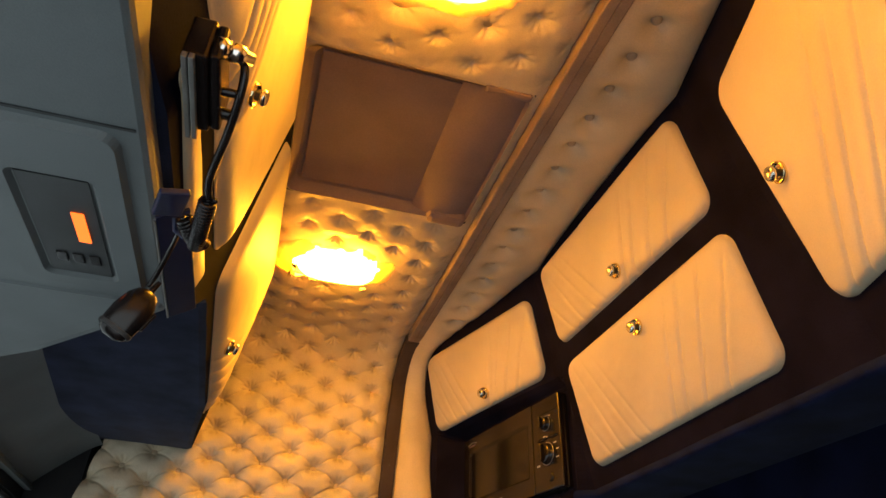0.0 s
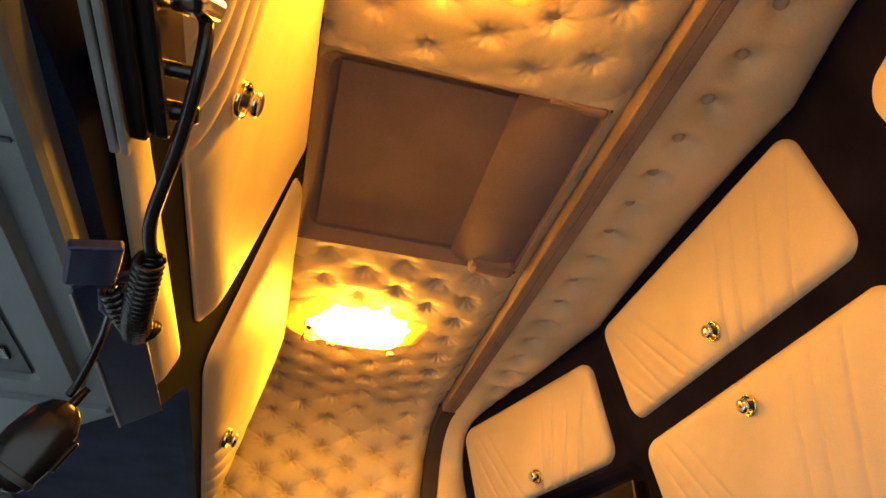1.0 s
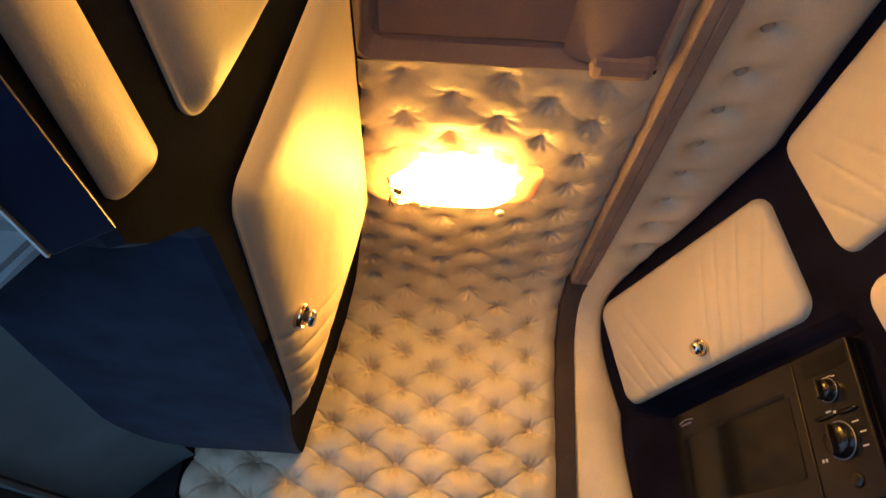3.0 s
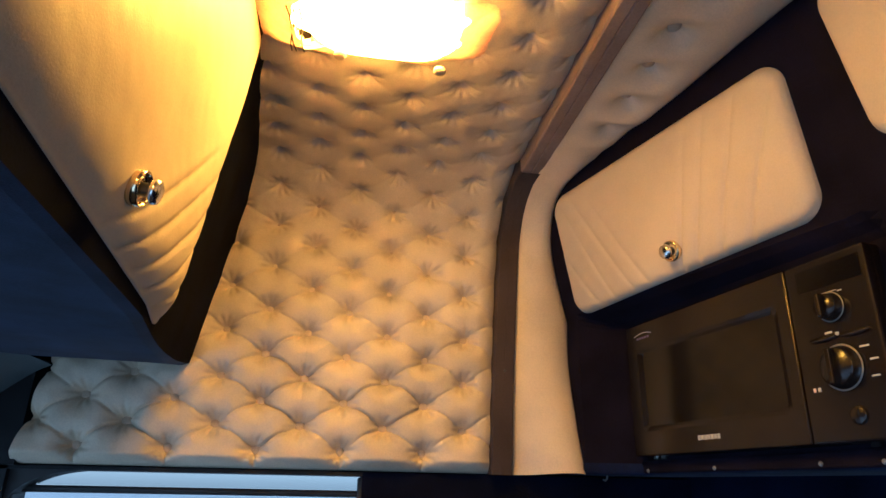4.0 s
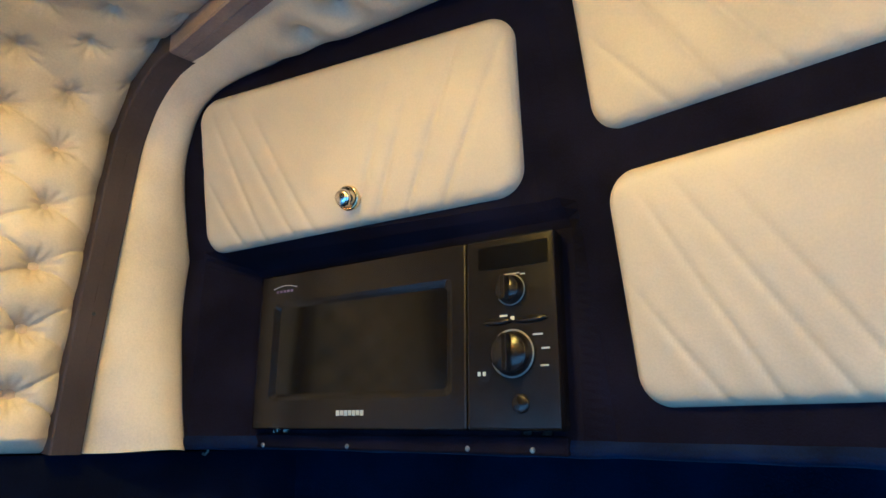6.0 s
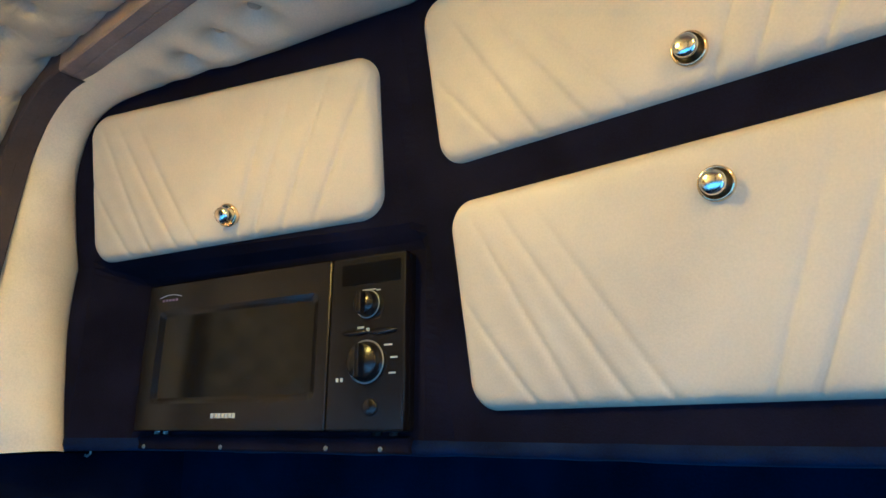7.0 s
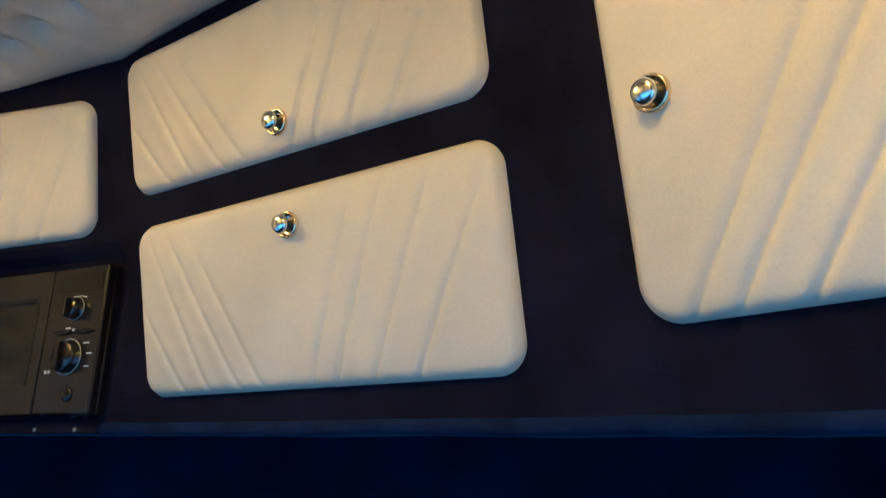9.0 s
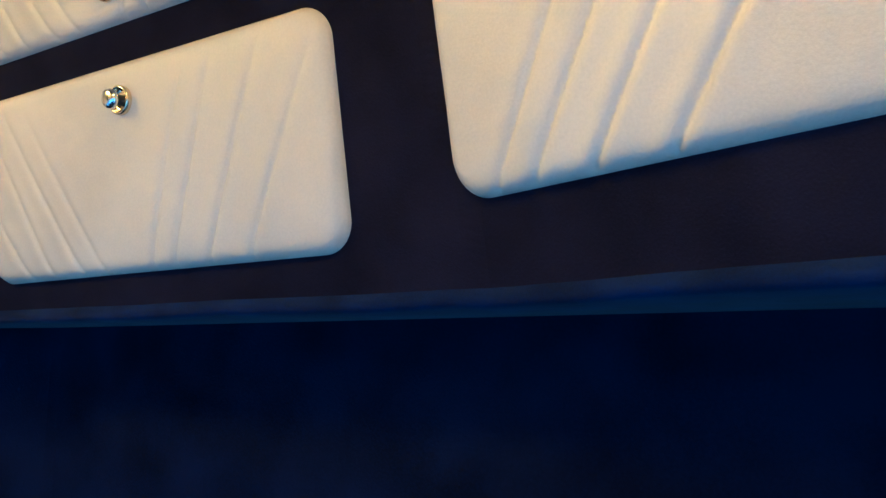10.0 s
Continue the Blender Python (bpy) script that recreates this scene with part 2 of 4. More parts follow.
def tuft(x, s, y):
    """Height of the padding between the buttons."""
    u = (x - FIRST_X) / PITCH_X
    v = (s - FIRST_S) / PITCH_S
    low = max(0.0, min(1.0, (0.42 - s) / 0.24))
    du, dv = min(((u - k - round(u - k), v - k - max(0, round(v - k))) for k in (0.0, 0.5)), key=lambda q: math.hypot(q[0] * PITCH_X, q[1] * PITCH_S * 1.2))
    near = math.hypot(du * PITCH_X, dv * PITCH_S * 1.15)
    away = min(1, near / 0.03)
    u2 = u + cloth(0.05, 13, (x, s, 5.5)) * away
    v2 = v + (-0.055 * low * math.sin(2 * math.pi * u) ** 2 + cloth(0.05, 13, (x, s, 9.5))) * away
    if v < 0:
        u2, v2 = u, 0.0
    a, b = abs(math.sin(math.pi * (u2 + v2))), abs(math.sin(math.pi * (u2 - v2)))
    puff = (a * b) ** 0.40
    dimple = 1 - 0.76 * math.exp(-((near / 0.0125) ** 1.25)) - (0.07 + 0.21 * low) * math.exp(-((near / 0.025) ** 1.8))
    ray = math.cos(9 * math.atan2(dv * PITCH_S, du * PITCH_X) + cloth(5, 9, (x, s, 1.5))) * math.exp(-((near - 0.016) / 0.010) ** 2)
    some = 0.35 + 0.65 * min(1, max(0, 0.5 + noise.noise(Vector((x * 11, s * 11, 6.6))) * 1.6))
    fold = math.exp(-min(a, b) * 0.0225 / 0.0011) * (0.03 + 0.27 * low) * some
    drop = math.exp(-abs(du) * PITCH_X / 0.0011) * math.exp(-near / 0.022) * 0.14 * low
    hill = 0.965 - 0.040 * low
    f = dimple * (hill + (1 - hill) * puff) - (fold + drop * some) * min(1, near / 0.010) + 0.06 * ray
    depth = 0.040 if s < STRAIGHT else 0.040 - 0.014 * min(1, (s - STRAIGHT) / ARC)
    if s > STRAIGHT + ARC:
        flat = min(1.0, max(0.0, (rect_gap(x, y, HX0, HX1, HY0, HY1) - 0.02) / 0.10))
        depth *= 0.6 + 0.4 * flat
        gap = lamp_gap(x, y)
        if gap < 0.05:
            lift = max(0.0, min(1.0, gap / 0.034)) ** 0.8
            blend = min(1.0, gap / 0.05)
            depth, f = 0.001 + (0.030 + (depth - 0.030) * blend) * lift, f * 0.7 + 0.3
    tuck = 0.020 * max(0.0, min(1.0, (STRAIGHT + ARC - s) / 0.30))
    rim = math.sin(math.pi / 2 * max(0, min(1, (LX1 - tuck - x) / 0.055)))
    foot = min(1.0, s / 0.020)
    edge = math.sqrt(max(0, rim)) * math.sqrt(max(0, foot))
    hem = 0.016 * (1 - s / 0.034) ** 0.5 if s < 0.034 else 0
    h = max(depth * f, hem) * edge
    if s < FIRST_S - 0.004:
        h -= 0.006 * math.exp(-abs((u - round(u)) * PITCH_X) / 0.0022) * min(1, s / 0.008)
    if s > STRAIGHT + ARC:
        near_hatch = min(1.0, rect_gap(x, y, HX0, HX1, HY0, HY1) / 0.02)
        h = h * near_hatch + 0.0145 * (1 - near_hatch)
    return h - 0.012 + cloth(0.0014, 22, (x, s, 3.1)) + cloth(0.0008, 60, (x, s, 8.2))


def lining_sheet(name, s0, s1, side, label, step=0.0024, x0=-1.172):
    nu, nv = round((LX1 - x0) / step), round((s1 - s0) / step)

    def f(i, j):
        s = s0 + (s1 - s0) * j
        left = x0 - 0.012 + 0.2 * min(s, 0.25)
        x = left + (LX1 - left) * i
        y = lined(x, s, 0, side).y
        return lined(x, s, tuft(x, s, y), side)

    bm, vs = grid(nu, nv, f)
    return mesh_ob(name, bm, CREAM_TUFT, smooth=True)


def button_mesh():
    bm = turned([(0, 0.0050), (0.0055, 0.0044), (0.0090, 0.0024), (0.0101, -0.001), (0.0090, -0.008)], 14)
    me = bpy.data.meshes.new("button")
    bm.to_mesh(me)
    bm.free()
    me.materials.append(BUTTON)
    me.polygons.foreach_set("use_smooth", [True] * len(me.polygons))
    return me


BUTTON_MESH = button_mesh()


def button_rows(s0, s1, x0=LX0):
    for n in range(int((s1 - FIRST_S) / (PITCH_S / 2)) + 1):
        s = FIRST_S + n * PITCH_S / 2
        if s < s0:
            continue
        for k in range(-6, 3):
            x = FIRST_X + (k + (n % 2) / 2) * PITCH_X
            if x0 + 0.03 < x < LX1 - 0.02:
                yield x, s


def button_pose(x, s, side):
    p, n = section(s)
    d = Vector((0, side * n.x, n.y))
    return Matrix.Translation(lined(x, s, -0.0050 if s < STRAIGHT + ARC * 0.5 else -0.0115, side)) @ d.to_track_quat("Z", "Y").to_matrix().to_4x4()


wall_far = tagged(lining_sheet("wall_far", 0.0, SPLIT_S, 1, ""), "deep-buttoned cream leatherette side wall above the door", "wall", kind="structure")
for x, s in button_rows(0, SPLIT_S, -1.172):
    b = new("button", BUTTON_MESH)
    b.parent, b.matrix_local = wall_far, button_pose(x, s, 1)
wall_near = tagged(lining_sheet("wall_near", 0.0, SPLIT_S, -1, "", 0.009), "deep-buttoned cream leatherette side wall above the open door", "wall", kind="structure")


def ceiling_mesh():
    """Ceiling between the coves, with the hatch's opening, and its buttons."""
    s0, total = SPLIT_S, 2 * (HALF - SPLIT_S)
    step = 0.0031
    nu, nv = round((LX1 - LX0) / step), round(total / step)
    bm = bmesh.new()
    rows = []
    for i in range(nu + 1):
        x = LX0 + (LX1 - LX0) * i / nu
        row = []
        for j in range(nv + 1):
            t = total * j / nv
            side = 1 if t <= total / 2 else -1
            s = SPLIT_S + t if side == 1 else SPLIT_S + total - t
            y = lined(x, s, 0, side).y
            row.append(bm.verts.new(lined(x, s, tuft(x, s, y), side)))
        rows.append(row)
    for i in range(nu):
        for j in range(nv):
            q = (rows[i][j], rows[i + 1][j], rows[i + 1][j + 1], rows[i][j + 1])
            c = sum((v.co for v in q), Vector()) / 4
            if lamp_gap(c.x, c.y) < 0.027:
                continue
            if not (HX0 - 0.004 < c.x < HX1 + 0.004 and HY0 - 0.004 < c.y < HY1 + 0.004):
                bm.faces.new(q)
    bmesh.ops.delete(bm, geom=[v for v in bm.verts if not v.link_faces], context="VERTS")
    for side in (1, -1):
        for x, s in button_rows(SPLIT_S, HALF - 0.01):
            p = lined(x, s, 0, side)
            if rect_gap(p.x, p.y, HX0, HX1, HY0, HY1) < 0.035 or any(abs(p.x - a) < 0.06 and abs(p.y - b) < 0.035 for a, b in LAMPS):
                continue
            m = button_pose(x, s, side)
            vs = [bm.verts.new(m @ v.co) for v in BUTTON_MESH.vertices]
            for poly in BUTTON_MESH.polygons:
                bm.faces.new([vs[k] for k in poly.vertices])
    return bm


ceiling = tagged(mesh_ob("ceiling", ceiling_mesh(), CREAM_TUFT, smooth=True), "buttoned cream leatherette headlining with a hatch opening", "ceiling", kind="structure")


# ---- facade of the rear cupboards: three facets that lean forward ----
def rear_x(y, z):
    w = z - 1.4
    return min(-0.2176 * w, 0.0226 - 0.309 * (y - 0.40) - 0.286 * w, 0.0226 - 0.309 * (-0.33 - y) - 0.286 * w)


def rear_far(y, z):
    return 0.0226 - 0.309 * (y - 0.40) - 0.286 * (z - 1.4)


def rear_mid(y, z):
    return -0.2176 * (z - 1.4)


def rear_near(y, z):
    return 0.0226 - 0.309 * (-0.33 - y) - 0.286 * (z - 1.4)


REAR_Z0 = 1.362


def soffit_back(y):
    return 0.176 if y < 0.40 else rear_x(y, REAR_Z0) + 0.168


def facade_x(y, z):
    x = rear_x(y, z)
    if y > 0.40 and z < 1.634:
        upright = rear_x(y, 1.63)
        oven = -0.041 - 0.176 * (y - 0.423) + 0.014
        t = max(0.0, min(1.0, (0.940 - y) / 0.03)) * max(0.0, min(1.0, (1.634 - z) / 0.02))
        x = upright + (max(upright, oven) - upright) * t
    return x


bm = bmesh.new()
cols = []
ys = [YC + (Y_BOT + 0.13) * math.sin(math.pi / 2 * k / 70) for k in range(-70, 71)]
for y in ys:
    top = max(1.40, min(1.955, roof_z(y, 0.13, 0.03) + 0.068))
    cols.append([bm.verts.new((facade_x(y, z), y, z)) for z in [REAR_Z0 + (top - REAR_Z0) * j / 60 for j in range(61)]])
for a, b in zip(cols, cols[1:]):
    for j in range(60):
        bm.faces.new((a[j], b[j], b[j + 1], a[j + 1]))
facade = tagged(mesh_ob("wall_rear_facade", bm, BLACK_FABRIC), "dark navy velour facing of the rear overhead cupboards", "cupboard front", kind="structure")
bm = bmesh.new()
rows = []
for y in ys:
    x, w = facade_x(y, REAR_Z0), cloth(0.0022, 6, (y, 1, 1)) + cloth(0.0012, 21, (y, 2, 1))
    back = soffit_back(y) - x
    rows.append([bm.verts.new((x + dx, y, REAR_Z0 + dz + w)) for dx, dz in ((0.002, 0.008 - w), (-0.0025, 0.001), (-0.0042, -0.005), (-0.001, -0.0115), (0.007, -0.0142), (back * 0.5, -0.0150), (back + 0.002, -0.014 - w))])
for p, q in zip(rows, rows[1:]):
    for k in range(6):
        bm.faces.new((p[k], q[k], q[k + 1], p[k + 1]))
under = tagged(mesh_ob("soffit_rear", bm, NAVY_EDGE, smooth=True), "navy velour underside of the rear overhead cupboards", "soffit", kind="structure")
part("hook", tube([(-0.152, 0.990, 1.350), (-0.153, 0.990, 1.342), (-0.157, 0.990, 1.338), (-0.161, 0.990, 1.340)], 0.0020), STEEL, under, "small grey metal hook")
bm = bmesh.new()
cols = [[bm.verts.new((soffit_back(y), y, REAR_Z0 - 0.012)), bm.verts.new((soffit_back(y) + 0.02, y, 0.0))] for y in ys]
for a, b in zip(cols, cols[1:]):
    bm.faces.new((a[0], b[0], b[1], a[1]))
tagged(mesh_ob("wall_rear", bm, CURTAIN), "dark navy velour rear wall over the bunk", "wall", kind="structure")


# ---- padded strip of ceiling between the trim band and the rear cupboards ----
SX0, ROW_X, ROW_PITCH = -0.334, -0.241, 0.0785


# where the strip meets the facing: distance from the middle and height, from the wall's foot to the middle
REAR_EDGE = [Vector(p) for p in ((0.941, 1.345), (0.960, 1.44), (0.975, 1.57), (0.958, 1.74), (0.925, 1.82), (0.875, 1.868), (0.79, 1.889), (0.6, 1.897), (0.40, 1.915), (0.2, 1.927), (0.0, 1.93))]
REAR_RUN = [0.0]
for p, q in zip(REAR_EDGE, REAR_EDGE[1:]):
    REAR_RUN.append(REAR_RUN[-1] + (q - p).length)


def rear_edge(f):
    """Place and inward normal on that line at a share f of its length."""
    d = f * REAR_RUN[-1]
    k = max(j for j in range(len(REAR_EDGE) - 1) if REAR_RUN[j] <= d + 1e-9)
    t = (d - REAR_RUN[k]) / (REAR_RUN[k + 1] - REAR_RUN[k])
    p0, p1, p2, p3 = REAR_EDGE[max(k - 1, 0)], REAR_EDGE[k], REAR_EDGE[k + 1], REAR_EDGE[min(k + 2, len(REAR_EDGE) - 1)]
    p = 0.5 * (2 * p1 + (p2 - p0) * t + (2 * p0 - 5 * p1 + 4 * p2 - p3) * t * t + (3 * p1 - p0 - 3 * p2 + p3) * t ** 3)
    m1, m2 = (p2 - p0).normalized(), (p3 - p1).normalized()
    m = m1.lerp(m2, t)
    return p, Vector((-m.y, m.x)).normalized()


def back_strip(i, j):
    side = 1 if j >= 0.5 else -1
    f = 2 * (1 - j) if side == 1 else 2 * j
    s = HALF * f
    p, n = section(s)
    p2, n2 = rear_edge(f)
    t = i * i * (3 - 2 * i)
    q, n = p.lerp(p2, t), n.lerp(n2, t).normalized()
    x1 = rear_x(YC + side * p2.x, max(p2.y, 1.63)) + 0.005
    x = SX0 + (x1 - SX0) * i
    k = (side * q.x + 0.045) / ROW_PITCH
    clear = rear_x(YC + side * q.x, q.y) - ROW_X
    on = max(0, min(1, (s - STRAIGHT - ARC * 0.35) / 0.12)) * max(0, min(1, (clear - 0.012) / 0.03))
    near = math.hypot((x - ROW_X) * 0.8, (k - round(k)) * ROW_PITCH)
    dip = 0.038 * on * math.exp(-((near / 0.0195) ** 1.3))
    swell = 0.026 * math.sqrt(max(0, math.sin(math.pi * min(1, i * 0.97 + 0.03))))
    h = swell - dip + cloth(0.0018, 25, (x, q.x * side, q.y)) * (1 - i) ** 0.5
    q = q + n * h
    return Vector((x, YC + side * q.x, q.y))


bm, vs = grid(44, 620, back_strip)
tagged(mesh_ob("ceiling_rear_strip", bm, CREAM_TUFT, smooth=True), "padded cream leatherette strip with one row of buttons", "ceiling", kind="structure")
strip_holder = bpy.data.objects["ceiling_rear_strip"]
for k in range(-8, 9):
    y = YC + k * ROW_PITCH - 0.045
    b = new("button", BUTTON_MESH)
    b.parent, b.matrix_local = strip_holder, Matrix.Translation((ROW_X, y, Z_CEIL + 0.002 + 0.012 * (1 - min(1, abs(y) / 0.6))) ) @ pose(0, 0, 0, 180)


# ---- trim bands ----
def band(name, x0, x1, x0b, x1b, s0, s1, side0, side1, material, label, ridge=0.0):
    """Flat band along the section from (side0, s0) to (side1, s1)."""
    total = (HALF - s0) + (HALF - s1) if side0 != side1 else abs(s1 - s0)
    n = max(8, int(total / 0.012))
    bm = bmesh.new()
    rows = []
    for k in range(n + 1):
        t = total * k / n
        if side0 == side1:
            s, side = s0 + (s1 - s0) * k / n, side0
        else:
            s, side = (s0 + t, side0) if t < HALF - s0 else (s0 + 2 * (HALF - s0) - t, side1)
        f = (k / n) ** 1.5 if side0 == side1 else k / n
        a, b = x0 + (x0b - x0) * f, x1 + (x1b - x1) * f
        row = []
        top = 0.0245 if ridge else 0.027
        for u, h in ((0, -0.014), (0.02, top - 0.003), (0.08, top - 0.0005), (0.46, top), (0.5, top - ridge), (0.54, top), (0.92, top - 0.0005), (0.98, top - 0.003), (1, -0.006)):
            row.append(bm.verts.new(lined(a + (b - a) * u, s, h + cloth(0.0006, 30, (u, s, 1)), side)))
        rows.append(row)
    for a, b in zip(rows, rows[1:]):
        for j in range(len(a) - 1):
            bm.faces.new((a[j], a[j + 1], b[j + 1], b[j]))
    return tagged(mesh_ob(name, bm, material, smooth=False), label, "trim", kind="structure")


SEAM = STRAIGHT + ARC * 0.97
band("trim_ceiling", -0.348, -0.307, -0.348, -0.307, SEAM, SEAM, 1, -1, BROWN_TRIM, "brown vinyl trim band along the ceiling with a stitched middle", 0.002)
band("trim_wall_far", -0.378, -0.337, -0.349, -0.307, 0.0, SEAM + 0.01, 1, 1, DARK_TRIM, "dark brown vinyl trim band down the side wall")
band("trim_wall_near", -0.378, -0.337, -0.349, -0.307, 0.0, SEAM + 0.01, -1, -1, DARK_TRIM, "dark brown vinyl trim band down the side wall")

# dark tack hole in the far wall band, stood for by an added screw head
for s0 in (0.185,):
    q, n2 = section(s0)
    part("screw", turned([(0, 0.0018), (0.002, 0.0012), (0.0028, 0), (0.0028, -0.003)], 12, Matrix.Translation(lined(-0.353 + 0.006 * s0, s0, 0.0275)) @ Vector((0, n2.x, n2.y)).to_track_quat("Z", "Y").to_matrix().to_4x4()), DARK_GREY, bpy.data.objects["trim_wall_far"])


# ---- hatch ----
def rounded(x0, x1, y0, y1, r, n=6):
    pts = []
    for cx, cy, a0 in ((x1 - r, y1 - r, 0), (x0 + r, y1 - r, 90), (x0 + r, y0 + r, 180), (x1 - r, y0 + r, 270)):
        for k in range(n + 1):
            a = radians(a0 + 90 * k / n)
            pts.append((cx + r * math.cos(a), cy + r * math.sin(a)))
    return pts


def lofted(loops, cap_last=True):
    bm = bmesh.new()
    rings = [[bm.verts.new(p) for p in loop] for loop in loops]
    for a, b in zip(rings, rings[1:]):
        for k in range(len(a)):
            k2 = (k + 1) % len(a)
            bm.faces.new((a[k], a[k2], b[k2], b[k]))
    if cap_last:
        bm.faces.new(rings[-1])
    return bm


def roof_hatch():
    h = empty("roof_hatch", pose(0, 0, 0), "recessed brown plastic roof hatch with a blind cassette", "roof hatch")

    def loop(inset, z, r):
        return [(x, y, z) for x, y in rounded(HX0 + inset, HX1 - inset, HY0 + inset, HY1 - inset, r)]

    part("rim", lofted([loop(-0.010, 1.907, 0.03), loop(-0.007, 1.905, 0.03), loop(-0.002, 1.903, 0.026), loop(0.003, 1.904, 0.022), loop(0.006, 1.913, 0.02)], False), CREAM, h, "turned-in cream leatherette edge", True)
    part("recess", lofted([loop(0.001, 1.9, 0.022), loop(0.009, 1.912, 0.024), loop(0.017, 1.922, 0.028), loop(0.028, 1.926, 0.03)]), HATCH, h)
    part("panel", box(HX0 + 0.03, -0.492, HY0 + 0.025, HY1 - 0.03, 1.9195, 1.9245, 0.002), HATCH, h)
    bm, vs = grid(12, 20, lambda i, j: (-0.500 + 0.130 * i, HY0 + 0.003 + (HY1 - HY0 - 0.015) * j, 1.924 - 0.026 * math.sin(math.pi * (0.03 + 0.83 * i)) ** 0.7 - 0.002 * math.sin(math.pi * j)))
    part("blind_cassette", bm, HATCH, h, "rounded brown blind cassette", True)
    part("cassette_end", box(-0.462, -0.369, HY1 - 0.03, HY1 + 0.012, 1.889, 1.938, 0.014), HATCH, h)
    part("cassette_end", box(-0.462, -0.369, HY0 - 0.003, HY0 + 0.014, 1.898, 1.938, 0.006), HATCH, h)
    return h


roof_hatch()


# ---- lamps set in the headlining ----
def squircle(a, rx, ry):
    c, d = math.cos(a), math.sin(a)
    return math.copysign(abs(c) ** 0.6, c) * rx, math.copysign(abs(d) ** 0.7, d) * ry


def ceiling_lamp(cx, cy, far):
    """Lamp above the headlining: wide lens, and the thin leatherette gathered round it. far: the side of the gathered buttons."""
    lamp = empty("ceiling_lamp", pose(cx, cy, Z_CEIL - 0.020), "lit amber ceiling lamp sunk into the buttoned leatherette", "ceiling lamp", "ceiling lamps")
    n, rows = 40, []
    bm = bmesh.new()
    for r, z in ((1.0, 0.022), (0.98, 0.017), (0.9, 0.012), (0.76, 0.004), (0.69, -0.016), (0.6, -0.027), (0.3, -0.033)):
        rows.append([bm.verts.new((squircle(2 * math.pi * k / n, 0.142 * r, 0.076 * r)[0] + 0.008, squircle(2 * math.pi * k / n, 0.142 * r, 0.076 * r)[1], z)) for k in range(n)])
    for a, b in zip(rows, rows[1:]):
        for k in range(n):
            bm.faces.new((a[k], a[(k + 1) % n], b[(k + 1) % n], b[k]))
    bm.faces.new(rows[-1])
    part("lens", bm, LENS, lamp, "glowing amber lens", True)
    part("housing", box(-0.13, 0.13, -0.075, 0.075, 0.023, 0.05, 0.006), STEEL, lamp)

    def gather(i, j):
        a = 2 * math.pi * j
        ring = noise.noise(Vector((math.cos(a) * 2.3, math.sin(a) * 2.3, cy * 7))) * 0.30 + noise.noise(Vector((math.cos(a) * 6, math.sin(a) * 6, cy * 3))) * 0.12
        x0, y0 = squircle(a, 0.110 * (1 + 0.7 * ring), 0.051 * (1 + 1.4 * ring))
        x1, y1 = squircle(a, 0.188, 0.124)
        fold = 0.0012 * math.sin(a * 13 + 6 * ring) * (1 - i) - 0.024 * max(0.0, -math.cos(a)) ** 2 * (1 - i)
        return x0 + (x1 - x0) * i, y0 + (y1 - y0) * i, -0.017 + 0.042 * i + fold + 0.018 * max(0.0, -math.sin(a)) ** 0.8

    bm, vs = grid(10, 200, gather)
    bmesh.ops.remove_doubles(bm, verts=bm.verts, dist=1e-5)
    part("gathered_edge", bm, THIN, lamp, "thin cream leatherette with light showing through", True)
    if far > 0:
        for bx, by in ((-0.048, 0.038), (0.087, 0.050)):
            part("button", turned([(0, 0.0034), (0.005, 0.003), (0.0080, 0.0014), (0.0088, -0.001), (0.0080, -0.004)], 18, pose(bx, by + 0.006, -0.031, 180)), BUTTON, lamp, "", True)
        for x, lean in ((-0.112, 0.008), (-0.104, -0.006), (-0.097, 0.003)):
            part("thread", tube([(x + lean * k / 6 + 0.002 * math.sin(k), -0.040 + 0.014 * k, -0.031 - 0.003 * math.sin(math.pi * k / 6)) for k in range(7)], 0.0011, 6), DARK_TRIM, lamp, "loose dark thread", True)
    return lamp


for cx, cy in LAMPS:
    ceiling_lamp(cx, cy, 1 if cy > 0 else -1)


# ---- padded cupboard doors ----
def knob(parent, m):
    part("lock_ring", turned([(0.0120, -0.004), (0.0166, -0.004), (0.0172, 0.001), (0.0168, 0.0050), (0.0152, 0.0064), (0.0138, 0.0052), (0.0130, 0.001), (0.0120, -0.001)], 32, m), BRASS, parent, "gold-plated ring", True)
    part("seat", turned([(0, 0.0002), (0.0095, 0.0004), (0.0132, 0.0016), (0.0140, 0.0030)], 28, m), BRASS, parent, "gold-plated dish round the button", True)
    part("stem", turned([(0.0062, -0.002), (0.0062, 0.0120)], 20, m), DARK_GREY, parent, "dark stem", True)
    part("push_button", turned([(0.0060, 0.0105), (0.0098, 0.0112), (0.0116, 0.0132), (0.0118, 0.0155), (0.0106, 0.0182), (0.0075, 0.0196), (0.0035, 0.0203), (0, 0.0205)], 28, m), CHROME, parent, "domed chrome push button", True)


